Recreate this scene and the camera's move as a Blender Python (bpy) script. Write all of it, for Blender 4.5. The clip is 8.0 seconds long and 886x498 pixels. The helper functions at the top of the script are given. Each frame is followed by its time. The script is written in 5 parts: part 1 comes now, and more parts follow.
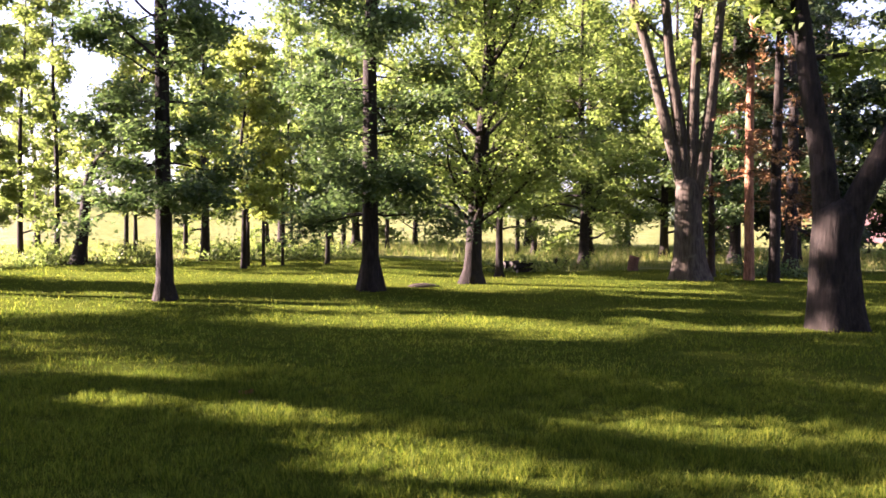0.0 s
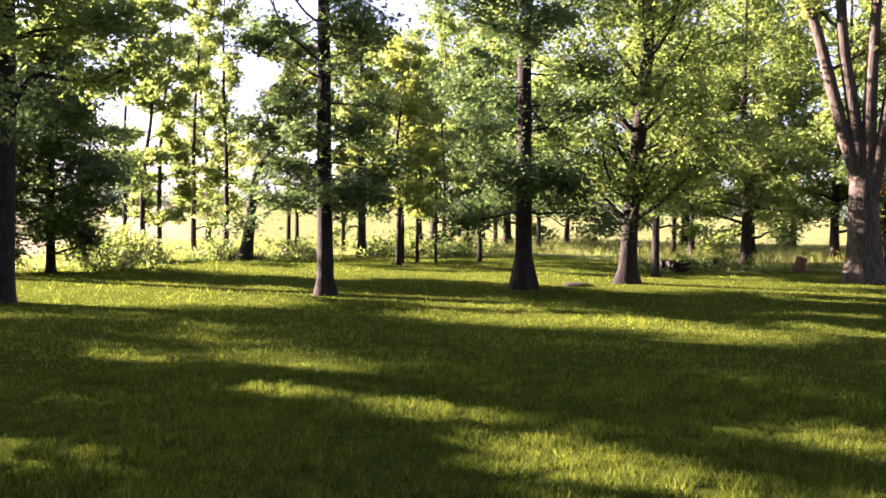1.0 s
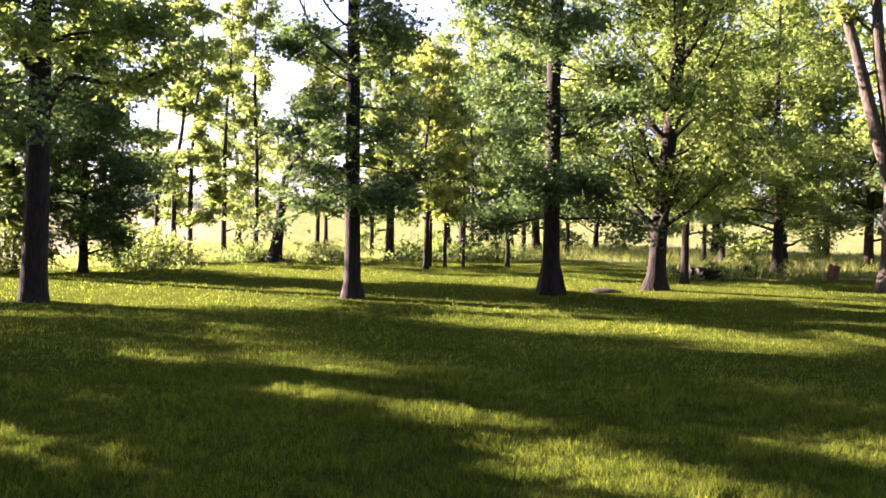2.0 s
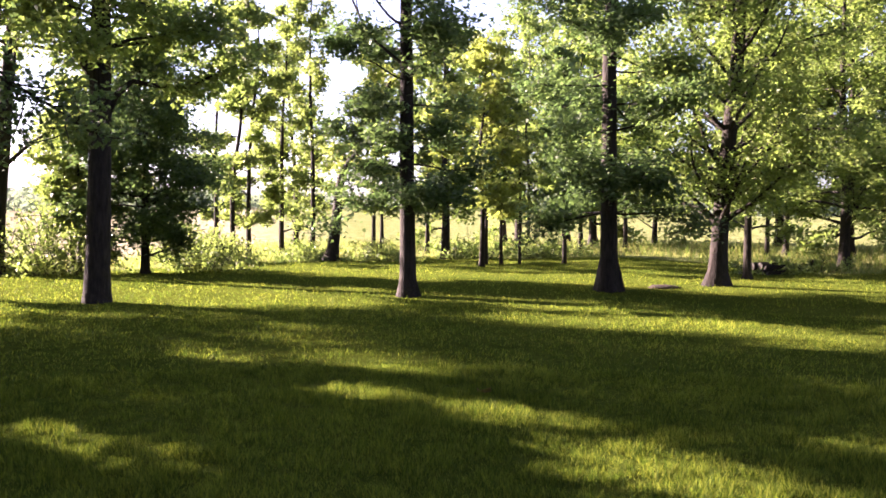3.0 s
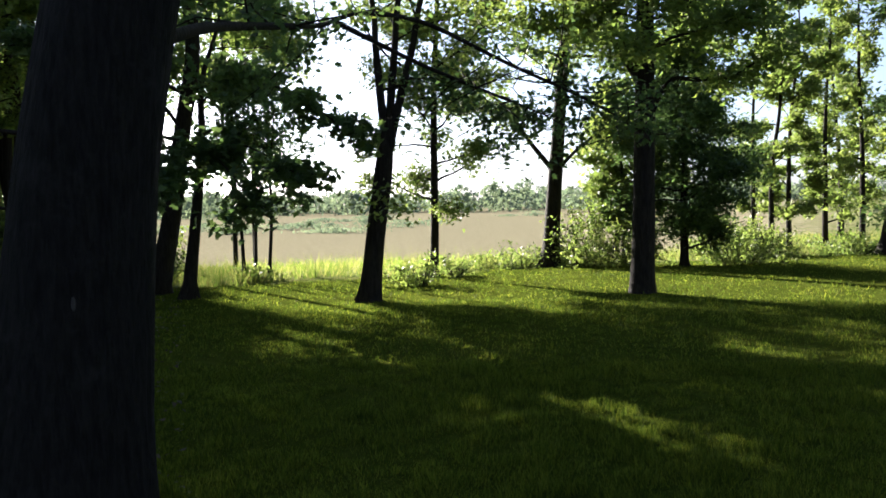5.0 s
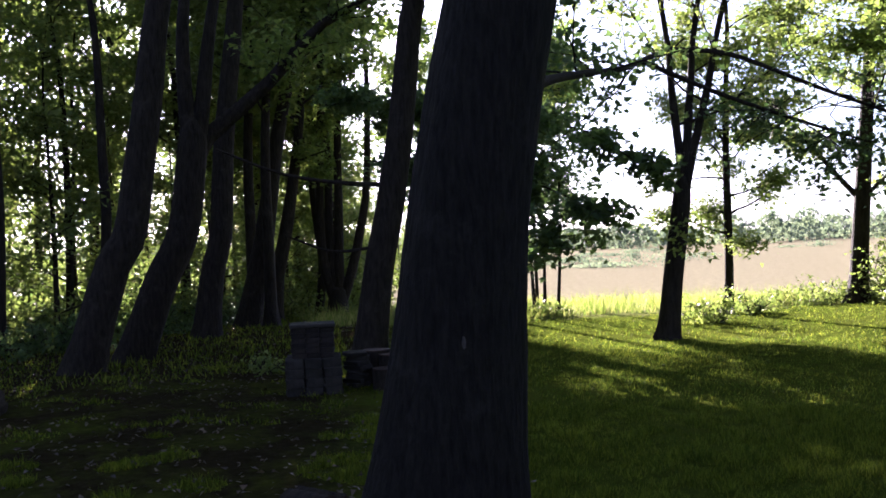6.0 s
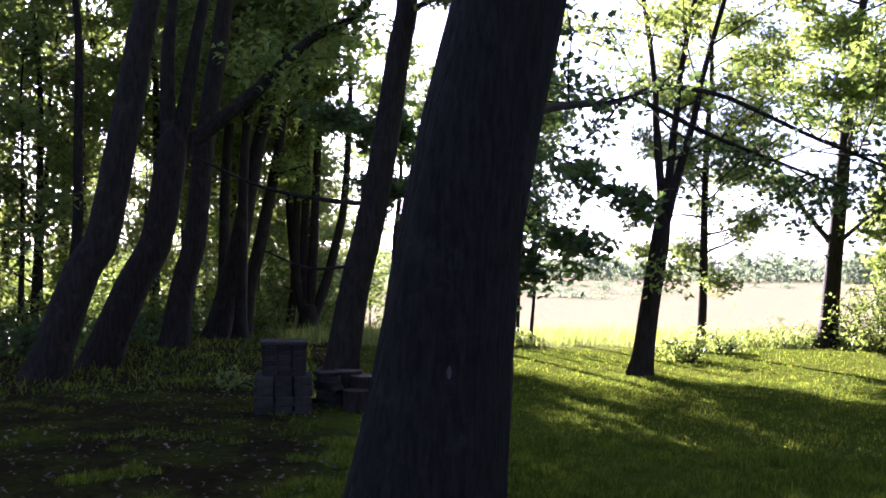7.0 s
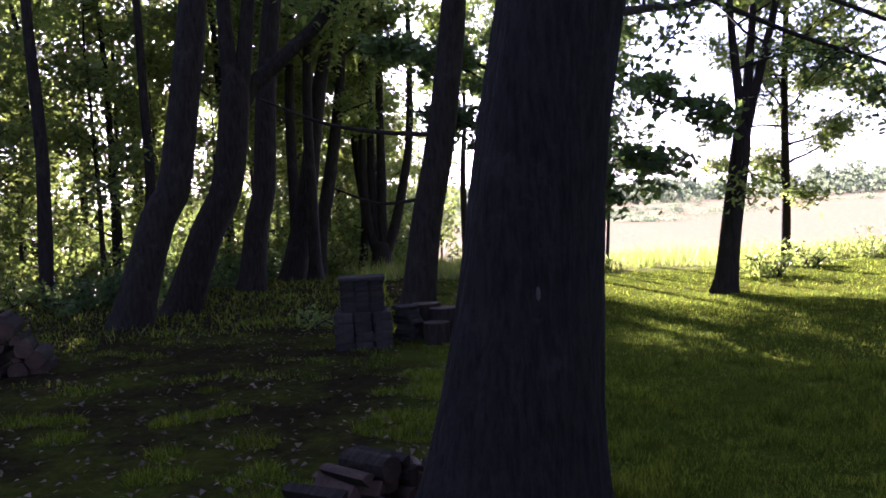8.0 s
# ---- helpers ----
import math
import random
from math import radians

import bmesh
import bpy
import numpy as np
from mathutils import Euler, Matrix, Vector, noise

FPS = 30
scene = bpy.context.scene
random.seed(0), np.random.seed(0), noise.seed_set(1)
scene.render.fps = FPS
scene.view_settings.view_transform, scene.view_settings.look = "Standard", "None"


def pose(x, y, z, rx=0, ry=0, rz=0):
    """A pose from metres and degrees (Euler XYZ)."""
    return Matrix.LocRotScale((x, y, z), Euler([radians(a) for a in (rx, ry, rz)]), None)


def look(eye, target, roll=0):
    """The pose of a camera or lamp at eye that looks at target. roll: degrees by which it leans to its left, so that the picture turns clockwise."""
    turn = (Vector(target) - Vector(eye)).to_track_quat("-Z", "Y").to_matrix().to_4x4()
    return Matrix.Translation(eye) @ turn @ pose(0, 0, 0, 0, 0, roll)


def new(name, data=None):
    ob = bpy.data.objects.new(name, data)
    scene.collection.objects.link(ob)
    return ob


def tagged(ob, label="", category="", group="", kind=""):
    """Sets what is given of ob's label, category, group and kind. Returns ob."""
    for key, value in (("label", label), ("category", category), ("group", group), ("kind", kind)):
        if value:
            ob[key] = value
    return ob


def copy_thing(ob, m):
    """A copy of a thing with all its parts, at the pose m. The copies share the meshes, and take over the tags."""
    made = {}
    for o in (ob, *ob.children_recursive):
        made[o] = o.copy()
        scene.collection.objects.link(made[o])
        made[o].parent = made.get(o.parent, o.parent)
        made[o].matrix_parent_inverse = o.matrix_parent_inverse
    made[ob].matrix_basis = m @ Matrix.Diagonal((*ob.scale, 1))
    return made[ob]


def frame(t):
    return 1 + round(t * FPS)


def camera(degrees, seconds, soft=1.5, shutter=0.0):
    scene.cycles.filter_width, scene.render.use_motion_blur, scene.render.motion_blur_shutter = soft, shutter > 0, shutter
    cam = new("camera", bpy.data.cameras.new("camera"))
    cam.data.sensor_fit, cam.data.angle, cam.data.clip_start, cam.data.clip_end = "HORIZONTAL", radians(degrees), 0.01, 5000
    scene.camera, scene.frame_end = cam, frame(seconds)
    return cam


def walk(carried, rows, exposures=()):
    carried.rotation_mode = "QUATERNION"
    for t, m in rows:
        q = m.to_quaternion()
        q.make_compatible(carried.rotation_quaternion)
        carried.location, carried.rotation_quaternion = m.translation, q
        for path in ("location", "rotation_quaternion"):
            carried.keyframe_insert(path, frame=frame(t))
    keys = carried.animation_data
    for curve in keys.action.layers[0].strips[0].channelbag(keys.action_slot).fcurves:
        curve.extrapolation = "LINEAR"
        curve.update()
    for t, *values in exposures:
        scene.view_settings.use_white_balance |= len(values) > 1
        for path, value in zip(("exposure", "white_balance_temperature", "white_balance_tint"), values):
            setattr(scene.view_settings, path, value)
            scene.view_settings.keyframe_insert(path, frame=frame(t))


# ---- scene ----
cam = camera(53.74, 8.0, soft=1.7)
PATH = [
    (0.0, -0.016, 0.003, 1.590, 87.75, -0.76, 0.00), (0.5, -0.082, 0.056, 1.600, 87.47, -0.70, 8.01),
    (1.0, -0.087, 0.041, 1.597, 87.46, -0.85, 9.81), (1.5, -0.079, -0.004, 1.601, 87.80, -1.39, 11.06),
    (2.8, -0.032, 0.158, 1.584, 87.51, -0.58, 13.77), (3.0, -0.062, 0.156, 1.585, 87.52, -0.55, 15.38),
    (3.5, -0.134, 0.134, 1.573, 86.79, 0.54, 22.10), (4.0, -0.147, 0.105, 1.568, 86.40, 2.42, 30.25),
    (4.5, -0.140, -0.002, 1.578, 86.88, 1.98, 37.85), (5.0, -0.200, 0.060, 1.570, 87.31, 1.30, 49.15),
    (5.2, -0.200, -0.060, 1.581, 87.70, 1.76, 54.15), (6.3, -0.409, -0.511, 1.662, 91.01, 2.01, 67.79),
    (6.5, -0.455, -0.518, 1.676, 91.85, 1.05, 67.06), (7.0, -0.477, -0.503, 1.658, 91.56, -0.82, 64.54),
    (7.5, -0.595, -0.491, 1.623, 88.87, 0.39, 65.88), (8.0, -0.718, -0.468, 1.588, 87.31, 2.74, 68.98),
]
EXPOSURES = [(0.0, 3.1, 5600, 46), (3.5, 3.05, 5600, 42), (4.0, 2.6, 5400, 28), (4.5, 2.35, 5080, 18), (5.2, 1.95, 5150, 16), (6.3, 2.7, 5050, 40), (7.0, 2.9, 5050, 42), (8.0, 2.9, 5100, 50)]
walk(cam, [(t, pose(x, y, z, a, b, c)) for t, x, y, z, a, b, c in PATH], EXPOSURES)

# ---- light: a low evening sun over the wood's edge, and the open sky ----
SUN_YAW, SUN_HEIGHT = 80.5, 17.0
world = bpy.data.worlds.new("sky")
scene.world = world
world.use_nodes = True
sky = world.node_tree.nodes.new("ShaderNodeTexSky")
sky.sky_type, sky.sun_disc = "NISHITA", False
sky.sun_elevation, sky.sun_rotation = radians(SUN_HEIGHT), radians(-SUN_YAW)
sky.air_density, sky.dust_density, sky.ozone_density = 1.0, 1.2, 1.0
background = world.node_tree.nodes["Background"]
background.inputs["Strength"].default_value = 0.052
haze = world.node_tree.nodes.new("ShaderNodeHueSaturation")
haze.inputs["Saturation"].default_value = 0.6
world.node_tree.links.new(sky.outputs["Color"], haze.inputs["Color"])
world.node_tree.links.new(haze.outputs["Color"], background.inputs["Color"])
sun_data = bpy.data.lights.new("sun", "SUN")
sun_data.energy, sun_data.angle, sun_data.color = 9.0, radians(0.6), (1.0, 0.81, 0.53)
sun = new("sun", sun_data)
toward_sun = Vector((-math.sin(radians(SUN_YAW)) * math.cos(radians(SUN_HEIGHT)),
                     math.cos(radians(SUN_YAW)) * math.cos(radians(SUN_HEIGHT)), math.sin(radians(SUN_HEIGHT))))
sun.matrix_world = look(toward_sun * 200, (0, 0, 0))


# ---- materials ----
def node_material(name):
    m = bpy.data.materials.new(name)
    m.use_nodes = True
    m.node_tree.nodes.clear()
    return m, m.node_tree.nodes, m.node_tree.links


def ramp(nodes, links, source, stops):
    r = nodes.new("ShaderNodeValToRGB")
    r.color_ramp.elements[0].position, r.color_ramp.elements[0].color = stops[0][0], (*stops[0][1], 1)
    r.color_ramp.elements[1].position, r.color_ramp.elements[1].color = stops[-1][0], (*stops[-1][1], 1)
    for p, c in stops[1:-1]:
        e = r.color_ramp.elements.new(p)
        e.color = (*c, 1)
    links.new(source, r.inputs["Fac"])
    return r.outputs["Color"]


def noise_tex(nodes, links, scale, detail=4.0, vector=None, rough=0.55):
    n = nodes.new("ShaderNodeTexNoise")
    n.inputs["Scale"].default_value, n.inputs["Detail"].default_value, n.inputs["Roughness"].default_value = scale, detail, rough
    if vector is not None:
        links.new(vector, n.inputs["Vector"])
    return n.outputs["Fac"]


def mixed(nodes, links, fac, a, b, kind="MIX"):
    n = nodes.new("ShaderNodeMix")
    n.data_type, n.blend_type = "RGBA", kind
    for value, socket in ((fac, n.inputs[0]), (a, n.inputs[6]), (b, n.inputs[7])):
        if isinstance(value, (int, float)):
            socket.default_value = value
        elif isinstance(value, tuple):
            socket.default_value = (*value, 1)
        else:
            links.new(value, socket)
    return n.outputs[2]


def leaf_material(name, dark, mid, light, through_light=0.45, gloss=0.5, patch=0.7, shine=0.25):
    """Leaves and blades: each its own shade, with light coming through."""
    m, nodes, links = node_material(name)
    geo = nodes.new("ShaderNodeNewGeometry")
    colour = ramp(nodes, links, geo.outputs["Random Per Island"], [(0.0, dark), (0.5, mid), (1.0, light)])
    coord = nodes.new("ShaderNodeTexCoord")
    drift = noise_tex(nodes, links, patch, 2.0, coord.outputs["Object"])
    tone = ramp(nodes, links, drift, [(0.3, (0.72, 0.76, 0.7)), (0.7, (1.2, 1.15, 1.0))])
    colour = mixed(nodes, links, 1.0, colour, tone, "MULTIPLY")
    b = nodes.new("ShaderNodeBsdfPrincipled")
    b.inputs["Roughness"].default_value, b.inputs["Specular IOR Level"].default_value = gloss, shine
    links.new(colour, b.inputs["Base Color"])
    t = nodes.new("ShaderNodeBsdfTranslucent")
    links.new(mixed(nodes, links, 1.0, colour, (1.3, 1.4, 0.9), "MULTIPLY"), t.inputs["Color"])
    mix, out = nodes.new("ShaderNodeMixShader"), nodes.new("ShaderNodeOutputMaterial")
    mix.inputs[0].default_value = through_light
    links.new(b.outputs[0], mix.inputs[1]), links.new(t.outputs[0], mix.inputs[2]), links.new(mix.outputs[0], out.inputs[0])
    return m


def bark_material(name, dark, light, lichen, scale=1.0, furrow=0.6):
    m, nodes, links = node_material(name)
    coord, mapping = nodes.new("ShaderNodeTexCoord"), nodes.new("ShaderNodeMapping")
    mapping.inputs["Scale"].default_value = (9 * scale, 9 * scale, 1.6 * scale)
    links.new(coord.outputs["Object"], mapping.inputs["Vector"])
    ridges = noise_tex(nodes, links, 2.6, 6.0, mapping.outputs[0], 0.62)
    fine = noise_tex(nodes, links, 40.0, 4.0, coord.outputs["Object"])
    spots = noise_tex(nodes, links, 3.2, 5.0, coord.outputs["Object"], 0.7)
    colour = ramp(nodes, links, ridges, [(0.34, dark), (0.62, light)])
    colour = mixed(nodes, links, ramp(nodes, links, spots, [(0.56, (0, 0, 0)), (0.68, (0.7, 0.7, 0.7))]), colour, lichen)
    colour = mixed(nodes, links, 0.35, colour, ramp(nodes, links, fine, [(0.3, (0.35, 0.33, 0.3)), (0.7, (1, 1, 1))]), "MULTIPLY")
    b, out, bump = nodes.new("ShaderNodeBsdfPrincipled"), nodes.new("ShaderNodeOutputMaterial"), nodes.new("ShaderNodeBump")
    b.inputs["Roughness"].default_value, b.inputs["Specular IOR Level"].default_value = 0.9, 0.2
    bump.inputs["Strength"].default_value, bump.inputs["Distance"].default_value = furrow, 0.05
    links.new(ridges, bump.inputs["Height"]), links.new(bump.outputs[0], b.inputs["Normal"])
    links.new(colour, b.inputs["Base Color"]), links.new(b.outputs[0], out.inputs[0])
    return m


def plain_material(name, dark, light, scale, rough=0.85, bump_size=0.01, by_object=0.0):
    m, nodes, links = node_material(name)
    coord = nodes.new("ShaderNodeTexCoord")
    a, c = noise_tex(nodes, links, scale, 6.0, coord.outputs["Object"], 0.65), noise_tex(nodes, links, scale * 9, 4.0, coord.outputs["Object"])
    colour = ramp(nodes, links, a, [(0.3, dark), (0.7, light)])
    colour = mixed(nodes, links, 0.4, colour, ramp(nodes, links, c, [(0.3, (0.45, 0.45, 0.45)), (0.7, (1, 1, 1))]), "MULTIPLY")
    if by_object:
        info = nodes.new("ShaderNodeObjectInfo")
        tone = ramp(nodes, links, info.outputs["Random"], [(0.0, (1 - by_object,) * 3), (1.0, (1 + by_object,) * 3)])
        colour = mixed(nodes, links, 1.0, colour, tone, "MULTIPLY")
    b, out, bump = nodes.new("ShaderNodeBsdfPrincipled"), nodes.new("ShaderNodeOutputMaterial"), nodes.new("ShaderNodeBump")
    b.inputs["Roughness"].default_value, b.inputs["Specular IOR Level"].default_value = rough, 0.25
    bump.inputs["Strength"].default_value, bump.inputs["Distance"].default_value = 0.7, bump_size
    links.new(c, bump.inputs["Height"]), links.new(bump.outputs[0], b.inputs["Normal"])
    links.new(colour, b.inputs["Base Color"]), links.new(b.outputs[0], out.inputs[0])
    return m


def ground_material():
    """Mown lawn that passes into rough meadow and shade-darkened leaf mould, by the cover painted on the sheet."""
    m, nodes, links = node_material("ground_cover")
    coord = nodes.new("ShaderNodeTexCoord")
    at = coord.outputs["Object"]
    fine, blades = noise_tex(nodes, links, 9.0, 8.0, at, 0.7), noise_tex(nodes, links, 55.0, 5.0, at, 0.7)
    wide, patchy = noise_tex(nodes, links, 0.35, 4.0, at), noise_tex(nodes, links, 1.6, 5.0, at, 0.6)
    # lawn base coloured darker than the blades, for the shade between them
    lawn = ramp(nodes, links, fine, [(0.3, (0.022, 0.036, 0.006)), (0.5, (0.05, 0.072, 0.009)), (0.7, (0.095, 0.11, 0.015))])
    lawn = mixed(nodes, links, ramp(nodes, links, wide, [(0.35, (0, 0, 0)), (0.75, (0.6, 0.6, 0.6))]), lawn, (0.11, 0.12, 0.018))
    straw = ramp(nodes, links, patchy, [(0.28, (0.155, 0.148, 0.093)), (0.5, (0.22, 0.2, 0.135)), (0.72, (0.28, 0.248, 0.175))])
    rough_green = ramp(nodes, links, patchy, [(0.3, (0.09, 0.125, 0.036)), (0.7, (0.22, 0.22, 0.085))])
    # brown mould of the wood floor, its colour lowered to deepen the shade there
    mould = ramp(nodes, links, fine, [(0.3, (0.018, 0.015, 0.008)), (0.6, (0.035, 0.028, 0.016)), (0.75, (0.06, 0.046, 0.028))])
    edge = noise_tex(nodes, links, 0.8, 5.0, at, 0.7)

    def cover(name):
        a, add, sharp = nodes.new("ShaderNodeAttribute"), nodes.new("ShaderNodeMath"), nodes.new("ShaderNodeMapRange")
        a.attribute_name = name
        links.new(a.outputs["Fac"], add.inputs[0]), links.new(edge, add.inputs[1])
        add.operation = "ADD"
        sharp.inputs["From Min"].default_value, sharp.inputs["From Max"].default_value = 0.85, 1.15
        links.new(add.outputs[0], sharp.inputs["Value"])
        return sharp.outputs[0]

    colour = mixed(nodes, links, cover("rough_grass"), lawn, rough_green)
    colour = mixed(nodes, links, cover("straw_field"), colour, straw)
    colour = mixed(nodes, links, cover("mould_and_shade"), colour, mould)
    colour = mixed(nodes, links, 0.5, colour, ramp(nodes, links, blades, [(0.3, (0.4, 0.42, 0.35)), (0.7, (1.1, 1.1, 1.0))]), "MULTIPLY")
    b, out, bump = nodes.new("ShaderNodeBsdfPrincipled"), nodes.new("ShaderNodeOutputMaterial"), nodes.new("ShaderNodeBump")
    b.inputs["Roughness"].default_value, b.inputs["Specular IOR Level"].default_value = 0.95, 0.0
    bump.inputs["Strength"].default_value, bump.inputs["Distance"].default_value = 0.8, 0.05
    links.new(blades, bump.inputs["Height"]), links.new(bump.outputs[0], b.inputs["Normal"])
    links.new(colour, b.inputs["Base Color"]), links.new(b.outputs[0], out.inputs[0])
    return m


LEAF_OAK = leaf_material("oak_leaf", (0.055, 0.092, 0.04), (0.08, 0.124, 0.052), (0.115, 0.16, 0.066), 0.5)
LEAF_MAPLE = leaf_material("maple_leaf", (0.10, 0.144, 0.044), (0.142, 0.19, 0.056), (0.195, 0.236, 0.074), 0.56)
LEAF_YELLOW = leaf_material("yellow_leaf", (0.16, 0.195, 0.048), (0.205, 0.238, 0.062), (0.255, 0.278, 0.08), 0.54)
LEAF_PALE = leaf_material("ash_leaf", (0.105, 0.142, 0.044), (0.15, 0.19, 0.058), (0.2, 0.23, 0.078), 0.56)
LEAF_NEEDLE = leaf_material("needle", (0.015, 0.032, 0.012), (0.028, 0.05, 0.018), (0.055, 0.07, 0.025), 0.15)
LEAF_DRY = leaf_material("dry_twig", (0.10, 0.05, 0.02), (0.19, 0.10, 0.04), (0.28, 0.16, 0.07), 0.15)
# far leaves: distance haze is put into the colour, paler and bluer
LEAF_HAZED = leaf_material("hazed_distant_leaf", (0.10, 0.13, 0.125), (0.13, 0.16, 0.15), (0.16, 0.188, 0.172), 0.42, 0.9, patch=0.05)
GRASS = leaf_material("grass_blade", (0.036, 0.06, 0.009), (0.086, 0.12, 0.014), (0.2, 0.212, 0.028), 0.5, 0.7, 0.6, 0.06)
GRASS_TALL = leaf_material("tall_grass_blade", (0.08, 0.13, 0.02), (0.16, 0.19, 0.05), (0.30, 0.27, 0.13), 0.5, 0.6, 0.4, 0.06)
LITTER = leaf_material("fallen_leaf", (0.03, 0.02, 0.012), (0.06, 0.042, 0.026), (0.12, 0.088, 0.056), 0.1, 0.5)
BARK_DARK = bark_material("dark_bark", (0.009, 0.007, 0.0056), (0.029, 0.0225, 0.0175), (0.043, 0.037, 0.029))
BARK_GREY = bark_material("grey_bark", (0.026, 0.021, 0.016), (0.092, 0.075, 0.055), (0.115, 0.105, 0.083), 0.8)
BARK_PINE = bark_material("red_pine_bark", (0.13, 0.06, 0.035), (0.40, 0.19, 0.10), (0.34, 0.22, 0.15), 1.2)
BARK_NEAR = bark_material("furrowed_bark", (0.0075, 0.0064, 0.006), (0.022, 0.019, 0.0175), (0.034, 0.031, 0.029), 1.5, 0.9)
BARK_STUMP = bark_material("weathered_stump_bark", (0.05, 0.026, 0.017), (0.17, 0.09, 0.055), (0.17, 0.12, 0.085), 3.0)
SPLIT_WOOD = plain_material("split_wood", (0.07, 0.045, 0.03), (0.24, 0.16, 0.10), 6.0, 0.8, 0.006, 0.4)
STONE = plain_material("weathered_stone", (0.013, 0.0115, 0.011), (0.04, 0.035, 0.031), 7.0, 0.9, 0.01, 0.35)
# near-black brick of the hearth's chimney and core
DARK_BRICK = plain_material("dark_brick", (0.010, 0.008, 0.008), (0.032, 0.025, 0.022), 9.0, 0.9, 0.006, 0.3)
DARK_SPLIT = plain_material("dark_red_split_wood", (0.022, 0.013, 0.010), (0.075, 0.045, 0.033), 6.0, 0.85, 0.006, 0.4)
OLD_WOOD = plain_material("grey_old_wood", (0.04, 0.036, 0.032), (0.12, 0.105, 0.09), 6.0, 0.9, 0.006, 0.3)
BARN_WALL = plain_material("barn_board", (0.05, 0.028, 0.028), (0.10, 0.05, 0.05), 3.0)
BARN_ROOF = plain_material("pale_metal_roof", (0.42, 0.42, 0.44), (0.6, 0.6, 0.62), 1.5, 0.4)
DRY_LEAF = plain_material("dry_brown_leaf", (0.16, 0.07, 0.03), (0.34, 0.17, 0.07), 30.0, 0.7, 0.002)
BARE_SOIL = plain_material("bare_soil", (0.02, 0.014, 0.009), (0.05, 0.036, 0.024), 12.0, 0.95, 0.02)
SCAR = plain_material("pale_bark_scar", (0.10, 0.09, 0.085), (0.22, 0.20, 0.19), 40.0, 0.9, 0.003)
GROUND = ground_material()


# ---- building helpers ----
def smooth(v):
    v = min(max(v, 0.0), 1.0)
    return v * v * (3 - 2 * v)


def height(x, y):
    """The lie of the land: a level lawn, a meadow that falls away to one side and rises on the other, low hills beyond."""
    r = math.hypot(x, y)
    a = math.degrees(math.atan2(-x, y))
    left = smooth((a - 26) / 16) * (1 - smooth((a - 100) / 20))
    mid = smooth((a - 2) / 10) * (1 - smooth((a - 26) / 16))
    h = -2.5 * left * smooth((r - 19) / 45) + 1.3 * left * smooth((r - 110) / 250)
    h += mid * (1.1 * smooth((r - 42) / 110) - 0.25 * smooth((r - 20) / 15))
    h += 0.4 * (1 - left - mid) * smooth((r - 45) / 60)
    h += 9 * smooth((r - 420) / 900)
    return h


def polygons(name, verts, faces, material):
    """A mesh from arrays: verts (n, 3), faces (m, 3 or 4)."""
    verts, faces = np.asarray(verts, np.float32), np.asarray(faces, np.int32)
    me = bpy.data.meshes.new(name)
    me.vertices.add(len(verts))
    me.vertices.foreach_set("co", verts.ravel())
    me.loops.add(faces.size)
    me.loops.foreach_set("vertex_index", faces.ravel())
    me.polygons.add(len(faces))
    me.polygons.foreach_set("loop_start", np.arange(0, faces.size, faces.shape[1], dtype=np.int32))
    me.update(calc_edges=True)
    me.materials.append(material)
    return me


def child(name, me, parent, label=""):
    ob = new(name, me)
    ob.parent = parent
    return tagged(ob, label)


def stuff(name, me, parent):
    return tagged(child(name, me, parent), kind="stuff")


def part(name, bm, material, parent, label=""):
    me = bpy.data.meshes.new(name)
    bm.to_mesh(me)
    bm.free()
    me.materials.append(material)
    return child(name, me, parent, label)


def root(name, x, y, label, category, group="", kind="", z=None, turn=0.0):
    ob = new(name)
    ob.empty_display_size = 0.2
    ob.matrix_world = pose(x, y, height(x, y) if z is None else z, 0, 0, turn)
    return tagged(ob, label, category, group, kind)


def curve_through(points, n):
    """n points on a smooth curve through the control points (rows of any length)."""
    p = np.asarray(points, float)
    if len(p) == 2:
        return p[0] + (p[1] - p[0]) * np.linspace(0, 1, n)[:, None]
    q = np.vstack([2 * p[0] - p[1], p, 2 * p[-1] - p[-2]])
    out = []
    for u in np.linspace(0, len(p) - 1 - 1e-6, n):
        i, f = int(u), u - int(u)
        a, b, c, d = q[i:i + 4]
        out.append(0.5 * (2 * b + (c - a) * f + (2 * a - 5 * b + 4 * c - d) * f * f + (3 * b - 3 * c + d - a) * f ** 3))
    return np.array(out)


